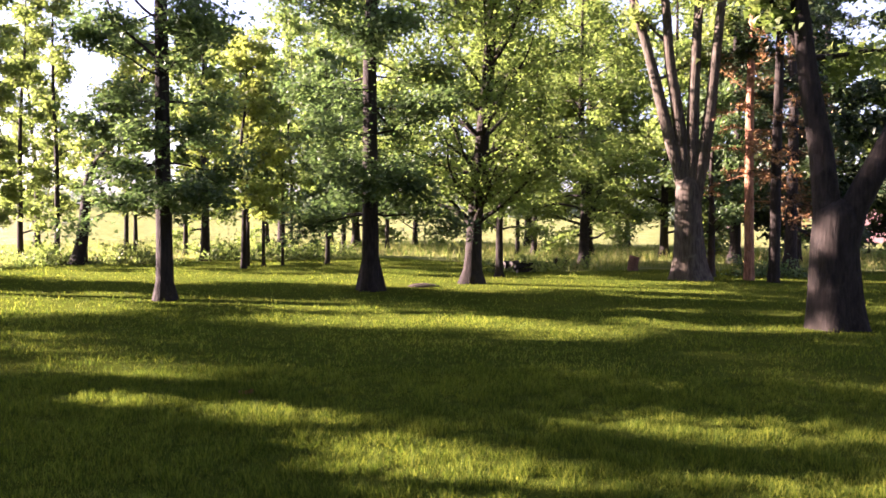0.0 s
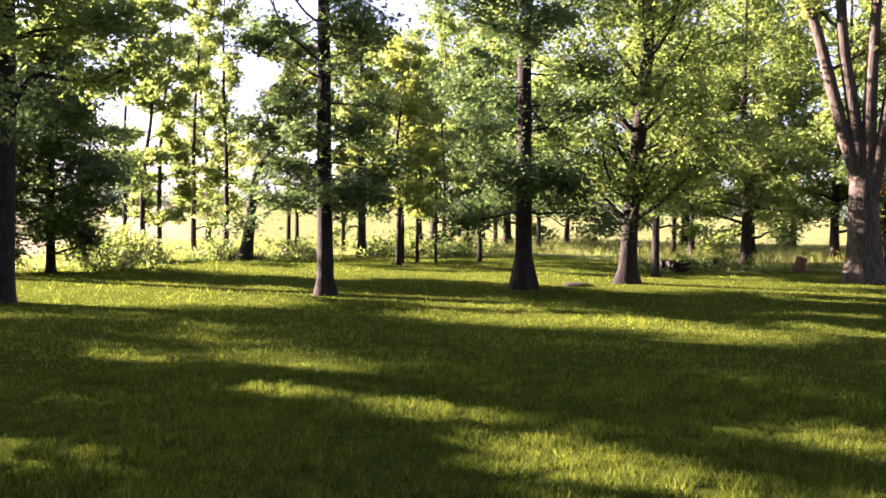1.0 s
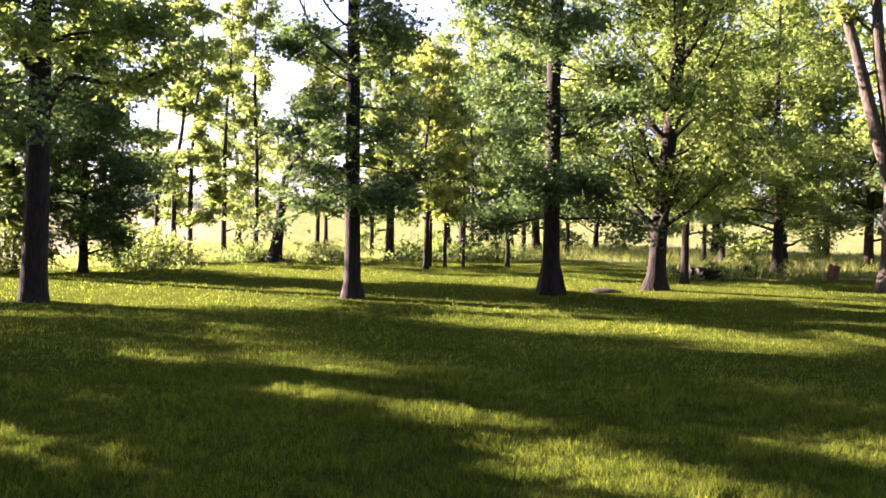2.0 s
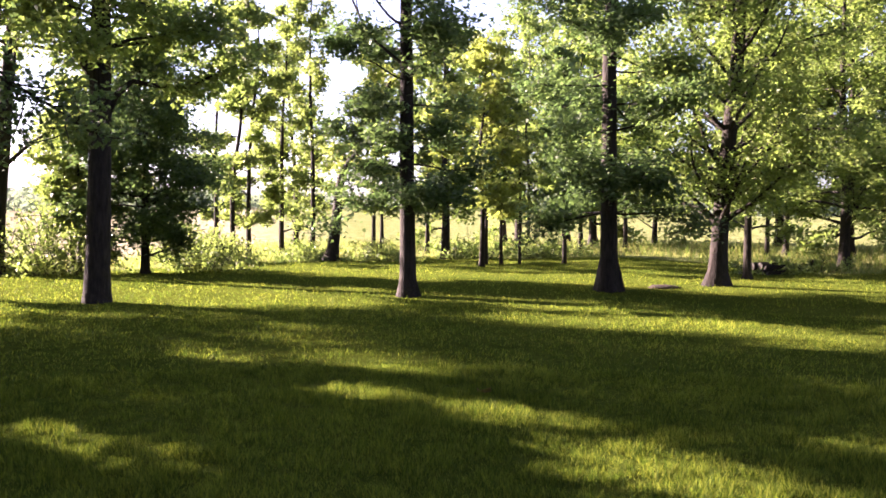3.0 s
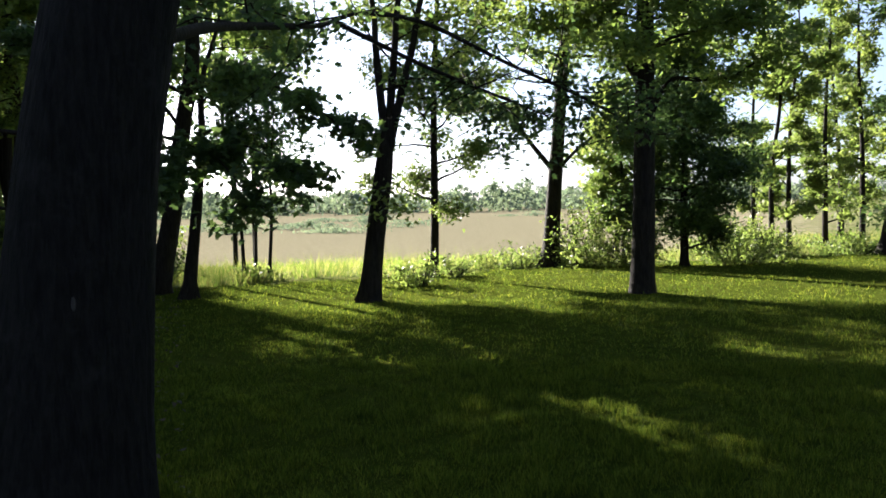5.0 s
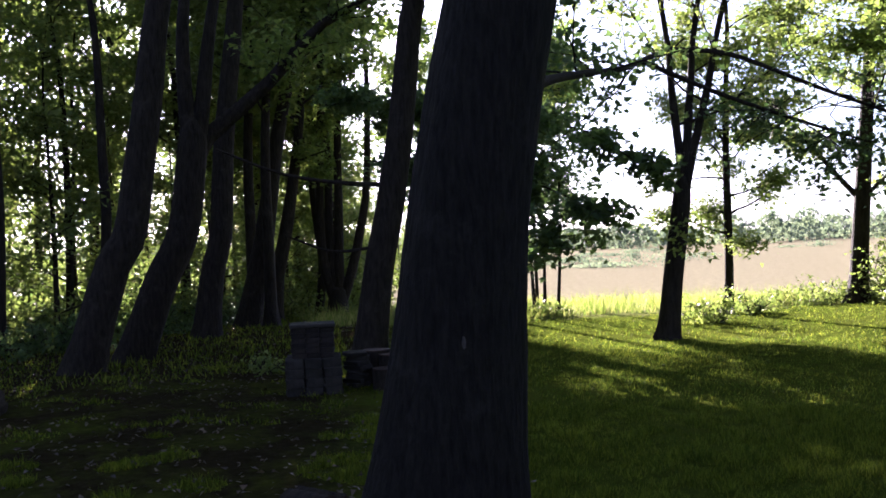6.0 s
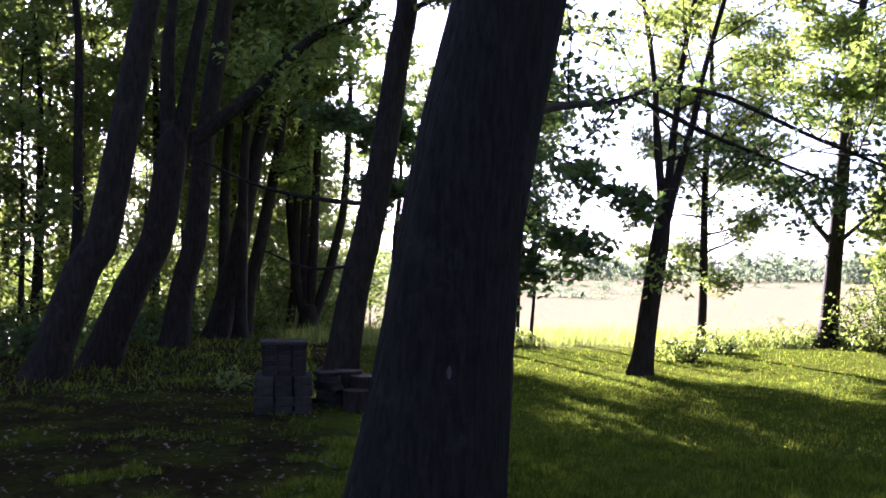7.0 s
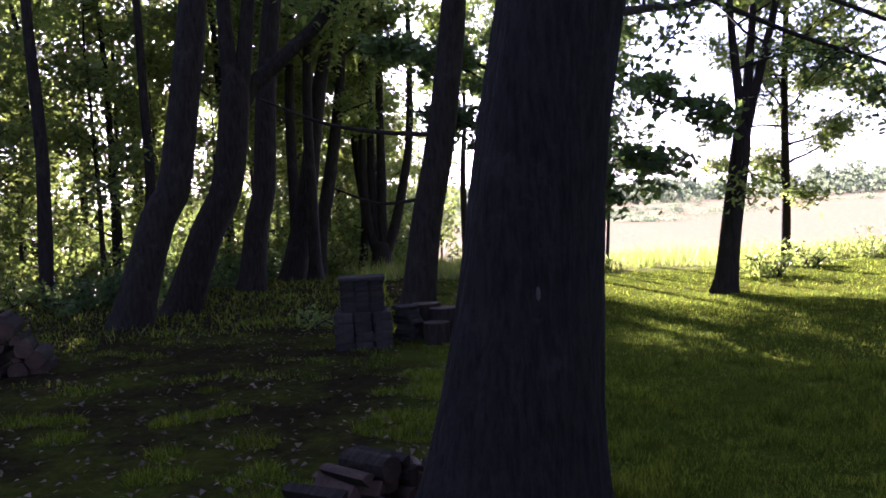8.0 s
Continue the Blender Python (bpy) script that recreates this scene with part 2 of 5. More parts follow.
def tube(path, radii, sides, flare=0.0, seed=0, rough=0.0):
    """Rings along a path; flare spreads the foot into root lobes; rough makes the skin uneven."""
    path, radii = np.asarray(path, float), np.asarray(radii, float)
    tangent = np.gradient(path, axis=0)
    tangent /= np.linalg.norm(tangent, axis=1)[:, None] + 1e-9
    ref = np.array([1.0, 0, 0]) if abs(tangent[0][0]) < 0.8 else np.array([0, 1.0, 0])
    side = ref - tangent * (tangent @ ref)[:, None]
    side /= np.linalg.norm(side, axis=1)[:, None]
    other = np.cross(tangent, side)
    th = np.linspace(0, 2 * math.pi, sides, endpoint=False)
    r = np.repeat(radii[:, None], sides, 1)
    if flare:
        foot = np.exp(-np.maximum(path[:, 2] - path[0, 2], 0) / (1.5 * radii[0]))[:, None]
        r = r * (1 + flare * foot * (0.75 + 0.45 * np.cos(5 * th + seed) + 0.25 * np.cos(3 * th + 2 * seed))[None])
    if rough:
        zs = path[:, 2][:, None]
        r = r * (1 + rough * (np.cos(3 * th + seed + 1.1 * zs) * np.sin(0.9 * zs + seed) + 0.6 * np.cos(7 * th - 2.3 * zs)))
    v = path[:, None] + r[:, :, None] * (np.cos(th)[None, :, None] * side[:, None] + np.sin(th)[None, :, None] * other[:, None])
    n = len(path)
    i, j = np.meshgrid(np.arange(n - 1), np.arange(sides), indexing="ij")
    a, b = i * sides + j, i * sides + (j + 1) % sides
    f = np.stack([a, b, b + sides, a + sides], -1).reshape(-1, 4)
    return v.reshape(-1, 3), f


def joined(pieces):
    verts, faces, k = [], [], 0
    for v, f in pieces:
        verts.append(v), faces.append(f + k)
        k += len(v)
    return np.vstack(verts), np.vstack(faces)


def round_shaded(me):
    me.polygons.foreach_set("use_smooth", np.ones(len(me.polygons), bool))
    return me


def leaf_cards(rng, centre, size, flat=0.8, width=0.62):
    """One small pointed leaf at each centre."""
    n = len(centre)
    normal = rng.normal(0, 0.55, (n, 3)) + np.array([0, 0, flat])
    normal /= np.linalg.norm(normal, axis=1)[:, None]
    a = np.cross(normal, rng.normal(0, 1, (n, 3)))
    a /= np.linalg.norm(a, axis=1)[:, None] + 1e-9
    b = np.cross(normal, a)
    s = (size * rng.uniform(0.65, 1.3, n))[:, None]
    v = np.stack([centre - a * s * 0.42 - b * s * width * 0.62, centre - a * s * 0.3 + b * s * width * 0.62, centre + a * s * 0.62 - np.array([0, 0, 0.1]) * s], 1)
    return v.reshape(-1, 3), np.arange(3 * n).reshape(n, 3)


def lobed_leaves(rng, centre, size, flat=0.7):
    """Leaves with pointed lobes, for boughs that hang near by: a fan of quads round the stalk."""
    n = len(centre)
    normal = rng.normal(0, 0.6, (n, 3)) + np.array([0, 0, flat])
    normal /= np.linalg.norm(normal, axis=1)[:, None]
    a = np.cross(normal, rng.normal(0, 1, (n, 3)))
    a /= np.linalg.norm(a, axis=1)[:, None] + 1e-9
    b = np.cross(normal, a)
    s = (size * rng.uniform(0.7, 1.25, n))[:, None]
    outline = [(-0.5, 0), (-0.12, 0.22), (-0.1, 0.5), (0.12, 0.24), (0.3, 0.36), (0.28, 0.14), (0.55, 0),
               (0.28, -0.14), (0.3, -0.36), (0.12, -0.24), (-0.1, -0.5), (-0.12, -0.22)]
    v = np.stack([centre + (a * p + b * q) * s + normal * s * (0.25 * abs(q) - 0.15 * p * p) for p, q in outline], 1)
    quads = [(0, 11, 6, 1), (1, 6, 3, 2), (3, 6, 5, 4), (11, 10, 9, 6), (9, 8, 7, 6)]
    f = (np.arange(n)[:, None, None] * 12 + np.array(quads)[None]).reshape(-1, 4)
    return v.reshape(-1, 3), f


def wander(rng, start, way, length, n, bend, lift):
    """A crooked branch line from start."""
    p, d = [np.array(start, float)], np.array(way, float)
    for _ in range(n - 1):
        d = d + rng.normal(0, bend, 3) + np.array([0, 0, lift])
        d /= np.linalg.norm(d)
        p.append(p[-1] + d * length / (n - 1))
    return np.array(p)


SHAPES = {
    "oval": lambda u: 0.55 + 1.1 * u - 1.45 * u * u,
    "cone": lambda u: 1.0 - 0.86 * u,
    "vase": lambda u: 0.6 + 0.9 * u - 1.2 * u * u,
    "column": lambda u: 0.8 + 0.3 * u - 0.85 * u * u,
}


def crown_of(rng, stems, crown0, top, spread, shape, limbs, rise, lift, twig_rate, given=(), low=1.0, limb_r=0.36):
    """Limb lines with radii, twig lines, from the stems (arrays of x, y, z, r)."""
    limb_lines, twigs = [], []
    for k in range(limbs):
        u = ((k + rng.uniform(0.1, 0.9)) / limbs) ** low
        z = crown0 + (top - crown0) * u * 0.97
        s = stems[k % len(stems)]
        if z < s[0][2] or z > s[-1][2]:
            s = max(stems, key=lambda q: q[-1][2])
        i = int(np.argmin(np.abs(s[:, 2] - z)))
        start, r = s[i][:3], max(s[i][3] * limb_r, 0.012)
        az = 2.39996 * k + rng.uniform(-0.5, 0.5)
        length = spread * SHAPES[shape](u) * rng.uniform(0.75, 1.15)
        el = radians(rise + 25 * u + rng.uniform(-10, 10))
        way = (math.cos(az) * math.cos(el), math.sin(az) * math.cos(el), math.sin(el))
        line = wander(rng, start, way, max(length, 0.3), 7, 0.13, lift)
        limb_lines.append((line, np.linspace(r, r * 0.2, 7)))
    limb_lines += [(np.asarray(p, float), np.linspace(r, r * 0.25, len(p))) for p, r in given]
    for line, r in limb_lines:
        length = np.linalg.norm(np.diff(line, axis=0), axis=1).sum()
        for _ in range(max(3, int(length * twig_rate))):
            f = rng.uniform(0.22, 1.0) ** 0.8
            j = min(int(f * (len(line) - 1)), len(line) - 2)
            g = f * (len(line) - 1) - j
            start, along = line[j] * (1 - g) + line[j + 1] * g, line[j + 1] - line[j]
            along = along / (np.linalg.norm(along) + 1e-9)
            way = along * 0.7 + rng.normal(0, 0.55, 3) * np.array([1, 1, 0.55])
            way /= np.linalg.norm(way)
            twigs.append(wander(rng, start, way, rng.uniform(0.3, 0.75) * (0.35 + 0.3 * length), 3, 0.2, lift))
    return limb_lines, twigs


# gaps cut in the crowns so that sun falls on set lawn spots: x, y, half length, half width
SUN_GAPS = [(-2.6, 7.2, 0.5, 0.24), (-2.7, 8.35, 0.6, 0.16), (-1.3, 6.75, 0.65, 0.32), (0.1, 5.25, 0.95, 0.42), (-0.2, 5.8, 0.8, 0.3), (2.1, 6.5, 1.15, 0.48),
            (2.4, 5.0, 0.7, 0.25), (4.6, 5.9, 0.9, 0.35), (-4.9, 8.45, 0.55, 0.18), (-7.9, 1.0, 0.8, 0.16), (-6.1, 0.1, 0.5, 0.16)]


def unshaded(rng, places):
    """Which leaves stand clear of the openings."""
    away = -np.array(toward_sun)
    ground_at = places[:, :2] + away[:2] * (places[:, 2] / -away[2])[:, None]
    u = away[:2] / np.linalg.norm(away[:2])
    edge = rng.uniform(0.7, 1.5, len(places))
    keep = np.ones(len(places), bool)
    for x, y, a, b in SUN_GAPS:
        d = ground_at - np.array([x, y])
        keep &= ((d @ u) / a) ** 2 + ((d @ np.array([-u[1], u[0]])) / b) ** 2 > edge
    return keep


def foliage(rng, twigs, count, size, flat, see=99.0, spread=0.13, lobed=False, base=None):
    """Leaves along the twigs; above the height `see` they are fewer and larger."""
    segs = np.array([(t[i], t[i + 1]) for t in twigs for i in range(len(t) - 1)])
    weight = np.linalg.norm(segs[:, 1] - segs[:, 0], axis=1)
    high = segs[:, 0, 2] > see
    weight = np.where(high, weight * 0.6, weight)
    pick = rng.choice(len(segs), count, p=weight / weight.sum())
    u = rng.uniform(0, 1.1, count)[:, None]
    centre = segs[pick, 0] * (1 - u) + segs[pick, 1] * u + rng.normal(0, spread, (count, 3)) * np.array([1, 1, 0.6])
    s = np.where(high[pick], size * 1.7, size)
    if base is not None:
        keep = unshaded(rng, centre + np.array(base))
        centre, s = centre[keep], s[keep]
    return lobed_leaves(rng, centre, s, flat) if lobed else leaf_cards(rng, centre, s, flat)


FULLNESS = 1.7


def tree(name, label, x, y, r0, tall, crown0, spread, leaf, bark, seed, stem=(), forks=(), shape="oval", limbs=14, rise=15, lift=0.02,
         count=7000, size=0.14, flat=0.8, see=8.0, given=(), twig_rate=3.0, category="tree", group="", sides=14, flare=1.0, lean=(0.0, 0.0),
         lobed=False, leaf_spread=0.16, fork_r=0.55, low=1.0, limb_r=0.36, dead=None, fixed=True):
    """A tree: trunk (and forks) through control points, limbs, twigs, a crown of single leaves. Offsets are from its foot."""
    rng = np.random.default_rng(seed)
    thing = root(name, x, y, label, category, group)
    base = [tuple(p) for p in stem] or [(0, 0, 0), (lean[0] * 0.3, lean[1] * 0.3, tall * 0.3)]
    base[0] = (base[0][0], base[0][1], -0.2)

    def prolong(points, rate):
        a, b = np.array(points[-2], float), np.array(points[-1], float)
        d = (b - a) / max(b[2] - a[2], 0.1)
        out, p = list(points), b
        for k in (1, 2, 3):
            step = (tall - b[2]) / 3
            p = p + np.array([d[0] * step * rate ** k + rng.normal(0, 0.06 * step), d[1] * step * rate ** k + rng.normal(0, 0.06 * step), step])
            out.append(tuple(p))
        return out

    lines = [base] if forks else [prolong(base, 0.7)]
    lines += [prolong([tuple(p) for p in f], 0.75) for f in forks]
    stems = []
    for k, line in enumerate(lines):
        path = curve_through(line, 26 if k == 0 else 16)
        if forks and k == 0:
            u = np.linspace(0, 1, len(path))
            rad = r0 * (1 - 0.15 * u) * np.sqrt(np.maximum(1 - np.clip((u - 0.78) / 0.23, 0, 1) ** 2, 0.02))
        elif forks:
            rad = r0 * fork_r * (1 - 0.85 * np.linspace(0, 1, len(path)) ** 1.1)
        else:
            rad = r0 * (1 - 0.9 * np.clip((path[:, 2] - 0.0) / tall, 0, 1) ** 1.15)
        rad = np.maximum(rad, 0.012)
        stems.append(np.column_stack([path, rad]))
        piece = "trunk" if k == 0 else "stem"
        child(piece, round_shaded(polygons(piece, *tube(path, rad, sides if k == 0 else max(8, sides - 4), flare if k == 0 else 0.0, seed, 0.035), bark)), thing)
    upper = stems[1:] if forks else stems
    limb_lines, twigs = crown_of(rng, upper, crown0, tall, spread, shape, limbs, rise, lift, twig_rate, given, low, limb_r)
    for line, r in limb_lines:
        child("limb", round_shaded(polygons("limb", *tube(line, r, 5), bark)), thing)
    twig_mesh = [tube(t, np.linspace(0.012, 0.004, len(t)) * (1 + size), 3) for t in twigs]
    stuff("twig_work", polygons("twig_work", *joined(twig_mesh), bark), thing)
    stuff("crown", polygons("crown", *foliage(rng, twigs, count if lobed else int(count * FULLNESS), size if lobed else size * 0.92, flat, see, leaf_spread, lobed, (x, y, height(x, y)) if fixed else None), leaf), thing)
    if dead:
        low_z, high_z, reach = dead
        dead_lines, dead_twigs = crown_of(rng, upper, low_z, high_z, reach, "column", 22, -8, -0.02, 7.0, (), 1.0, 0.14)
        for line, r in dead_lines:
            child("dead_bough", round_shaded(polygons("dead_bough", *tube(line, r, 4), bark)), thing)
        stuff("dead_twigs", polygons("dead_twigs", *joined([tube(t, np.linspace(0.01, 0.004, len(t)), 3) for t in dead_twigs]), LEAF_DRY), thing)
        stuff("dry_needles", polygons("dry_needles", *foliage(rng, dead_twigs, 2600, 0.06, 0.6, 99, 0.05), LEAF_DRY), thing)
    return thing


def bush(name, label, x, y, spread, tall, leaf, seed, count=3000, size=0.09, group="shrubs of the lawn's edge", category="shrub"):
    rng = np.random.default_rng(seed)
    thing = root(name, x, y, label, category, group)
    twigs = []
    for k in range(max(14, int(26 * spread))):
        az, out = rng.uniform(0, 2 * math.pi), rng.uniform(0.15, 1.0)
        start = (math.cos(az) * spread * out * 0.5, math.sin(az) * spread * out * 0.5, -0.05)
        way = (math.cos(az) * out * spread, math.sin(az) * out * spread, tall * rng.uniform(0.5, 1.0) * (1.15 - 0.5 * out))
        w = np.array(way)
        line = wander(rng, start, w / np.linalg.norm(w), np.linalg.norm(w), 6, 0.16, -0.02)
        twigs.append(line)
        for _ in range(3):
            j = rng.integers(1, 5)
            twigs.append(wander(rng, line[j], rng.normal(0, 0.6, 3) + np.array([0, 0, 0.5]), 0.45 * tall * rng.uniform(0.4, 1), 4, 0.2, 0))
    stuff("woody_growth", polygons("woody_growth", *joined([tube(t, np.linspace(0.012, 0.004, len(t)), 3) for t in twigs]), BARK_DARK), thing)
    stuff("foliage", polygons("foliage", *foliage(rng, twigs, count, size, 0.5, spread=0.07 + 0.03 * spread), leaf), thing)
    return thing


# ---- the ground: one sheet to the horizon ----
def yaw_of(x, y):
    return math.degrees(math.atan2(-x, y))


EDGE_YAW, EDGE_FAR = (-180, -60, -25, -8, 5, 15, 25, 35, 42, 50, 60, 76, 84, 180), (60, 40, 30, 26, 33, 36, 31, 26, 24, 21, 20, 20, 60, 60)


def lawn_edge(a):
    return float(np.interp(a, EDGE_YAW, EDGE_FAR))


def make_ground():
    rings = [0.0] + list(np.geomspace(1.2, 60, 120)) + list(np.geomspace(63, 2600, 60))
    sectors = 300
    verts, rough, straw, mould = [], [], [], []
    for r in rings:
        for k in range(sectors):
            a = 2 * math.pi * k / sectors
            x, y = -r * math.sin(a), r * math.cos(a)
            yaw = yaw_of(x, y)
            verts.append((x, y, height(x, y)))
            e = lawn_edge(yaw)
            rough.append(smooth((r - e + 2.5) / 5))
            straw.append(smooth((r - e - 10) / 14) * (0.35 + 0.65 * smooth((yaw - 20) / 18)))
            # mould of the wood, also drawn out over the grass to darken the shaded side
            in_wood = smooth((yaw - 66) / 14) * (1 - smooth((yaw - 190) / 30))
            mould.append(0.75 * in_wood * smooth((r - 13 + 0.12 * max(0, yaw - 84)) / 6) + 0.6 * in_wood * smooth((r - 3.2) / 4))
    i, j = np.meshgrid(np.arange(len(rings) - 1), np.arange(sectors), indexing="ij")
    a, b = i * sectors + j, i * sectors + (j + 1) % sectors
    faces = np.stack([a, b, b + sectors, a + sectors], -1).reshape(-1, 4)
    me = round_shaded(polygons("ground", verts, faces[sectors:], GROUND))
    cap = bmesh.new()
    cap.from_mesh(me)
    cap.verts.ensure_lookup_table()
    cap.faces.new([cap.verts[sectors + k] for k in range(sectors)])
    names = {"rough_grass": rough, "straw_field": straw, "mould_and_shade": mould}
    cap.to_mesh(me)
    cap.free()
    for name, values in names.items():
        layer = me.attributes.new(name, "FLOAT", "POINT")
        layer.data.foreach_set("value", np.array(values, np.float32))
    return tagged(new("ground", me), "mown green lawn running out into pale straw meadow", "ground", kind="structure")


make_ground()


# ---- trees of the lawn ----
OAK, MAPLE, PINE = "oak_tree", "maple_tree", "pine_tree"
LAWN = "trees of the lawn"
first_oak = tree(OAK, "slender dark oak with layered drooping boughs on the lawn", -4.93, 15.51, 0.15, 15.0, 1.7, 1.6, LEAF_OAK, BARK_DARK, 11,
     stem=[(0, 0, 0), (-0.04, -0.01, 2.0), (-0.06, -0.02, 4.1), (-0.08, -0.02, 5.3)], shape="column", limbs=62, rise=-4, lift=0.0,
     count=19000, size=0.1, flat=1.2, see=7.0, group=LAWN, leaf_spread=0.17, low=1.5, limb_r=0.17)
for pts, r in (([(-0.06, 0, 4.2), (-0.5, 0.1, 4.55), (-0.9, 0.1, 4.95), (-1.4, 0.2, 6.0), (-1.6, 0.2, 6.8)], 0.035), ([(-0.06, 0, 4.9), (-0.45, -0.1, 5.2), (-0.8, -0.15, 5.8), (-1.0, -0.2, 6.9)], 0.03),
               ([(-0.9, 0.1, 4.95), (-1.05, 0.0, 5.4), (-1.0, -0.1, 6.2)], 0.018), ([(-0.06, 0.05, 5.3), (0.4, 0.1, 5.7), (0.65, 0.1, 6.5)], 0.025)):
    line = curve_through(pts, 12)
    child("dead_limb", round_shaded(polygons("dead_limb", *tube(line, np.linspace(r, r * 0.35, 12), 6, 0, 3, 0.04), BARK_DARK)), first_oak, "bare dead limb")
tree(OAK, "dark oak with dense layered boughs and a flared foot", -1.49, 17.99, 0.175, 16.0, 1.7, 2.1, LEAF_OAK, BARK_DARK, 12,
     stem=[(0, 0, 0), (-0.04, 0, 3.3), (-0.06, 0, 4.8), (-0.03, 0, 5.9)], shape="column", limbs=66, rise=-2, lift=0.0,
     count=26000, size=0.105, flat=1.2, see=7.6, group=LAWN, leaf_spread=0.2, low=1.5, limb_r=0.17)
tree(MAPLE, "broad maple with many rising branches and sunlit green leaves", 0.65, 20.27, 0.19, 15.0, 1.35, 4.0, LEAF_MAPLE, BARK_DARK, 13,
     stem=[(0, 0, 0), (0.09, 0, 1.6), (0.18, -0.01, 2.9), (0.34, -0.01, 4.85), (0.42, -0.02, 6.5)], shape="oval", limbs=76, rise=32, lift=-0.012, limb_r=0.36,
     count=34000, size=0.1, flat=0.9, see=8.5, group=LAWN, leaf_spread=0.24, low=1.5)
tree(MAPLE, "small low-branched maple standing behind a larger one", 1.46, 22.64, 0.10, 6.5, 0.9, 2.1, LEAF_MAPLE, BARK_DARK, 14,
     shape="oval", limbs=26, rise=12, count=9000, size=0.11, group=LAWN, leaf_spread=0.2)
tree(MAPLE, "leafy green maple with layered boughs low over the grass", 4.6, 28.6, 0.16, 9.5, 0.9, 3.2, LEAF_MAPLE, BARK_DARK, 28,
     shape="oval", limbs=44, rise=4, count=15000, size=0.13, flat=1.2, group=LAWN, leaf_spread=0.22, see=9.0, lift=0.0)
tree("multi_stem_maple", "big pale-barked maple dividing into four tall stems", 6.40, 22.51, 0.36, 17.0, 5.0, 3.6, LEAF_PALE, BARK_GREY, 15,
     stem=[(0, 0, 0), (-0.11, 0.03, 1.67), (-0.12, 0.04, 2.7)],
     forks=[[(-0.12, 0.05, 1.6), (-0.26, 0.07, 2.5), (-0.65, 0.17, 3.85), (-1.05, 0.27, 5.46), (-1.55, 0.38, 7.21)],
            [(-0.1, 0.04, 1.6), (-0.17, 0.05, 2.6), (-0.41, 0.11, 4.28), (-0.65, 0.17, 5.73), (-0.77, 0.2, 7.18)],
            [(-0.06, 0.02, 1.6), (-0.03, 0.02, 2.6), (-0.04, 0.01, 4.28), (-0.01, 0, 5.71), (0.04, -0.01, 7.14)],
            [(-0.04, 0.0, 1.5), (0.08, -0.03, 2.3), (0.31, -0.09, 3.84), (0.44, -0.13, 5.41), (0.57, -0.17, 7.11)]],
     shape="vase", limbs=22, rise=20, count=9000, size=0.15, see=9.0, group=LAWN, fork_r=0.56)
tree("forked_maple", "massive dark forked maple with a broad rough trunk", 5.74, 12.73, 0.35, 14.0, 3.6, 3.6, LEAF_MAPLE, BARK_DARK, 16,
     stem=[(0, 0, 0), (-0.05, 0.03, 1.2), (-0.02, 0.0, 1.9)],
     forks=[[(-0.09, 0.02, 0.85), (-0.16, 0.04, 1.7), (-0.26, 0.09, 2.7), (-0.44, 0.18, 3.73), (-0.57, 0.23, 4.8)],
            [(0.03, 0.0, 0.85), (0.16, -0.05, 1.7), (0.47, -0.17, 2.4), (0.74, -0.29, 3.1), (0.88, -0.36, 3.95), (0.92, -0.38, 4.68)]],
     given=[([(-0.42, 0.18, 3.8), (-0.73, 0.3, 4.49), (-0.99, 0.39, 4.92), (-1.5, 0.5, 5.6)], 0.07)],
     shape="vase", limbs=16, rise=25, count=7000, size=0.14, group=LAWN, sides=20, flare=0.5, fork_r=0.62)
tree(PINE, "tall red-barked pine lit by the low sun", 7.94, 22.61, 0.125, 17.0, 4.5, 2.0, LEAF_NEEDLE, BARK_PINE, 17,
     stem=[(0, 0, 0), (-0.07, 0.02, 2.86), (-0.09, 0.03, 5.04), (-0.06, 0.02, 7.2)], shape="oval", limbs=18, rise=0, count=6000, size=0.13, group=LAWN, flare=0.3, dead=(2.2, 6.5, 1.5))
tree(PINE, "dark slim pine beside a red-barked one", 8.32, 21.92, 0.14, 16.0, 4.8, 2.0, LEAF_NEEDLE, BARK_DARK, 18,
     stem=[(0, 0, 0), (-0.02, 0.01, 2.83), (-0.01, 0, 5.63)], shape="oval", limbs=16, rise=0, count=5000, size=0.13, group=LAWN, flare=0.3, dead=(2.4, 7.0, 1.4))
tree("young_tree", "small leafy tree in the shade of pines", 7.28, 23.74, 0.11, 5.0, 0.9, 1.5, LEAF_OAK, BARK_DARK, 19, limbs=14, count=3500, size=0.13, group=LAWN)
tree(PINE, "stout pine with bare brown lower boughs", 10.41, 26.22, 0.18, 15.0, 1.6, 2.6, LEAF_NEEDLE, BARK_DARK, 20, shape="cone", limbs=26, rise=-5, count=9000, size=0.13, group=LAWN, dead=(1.6, 5.0, 1.7))
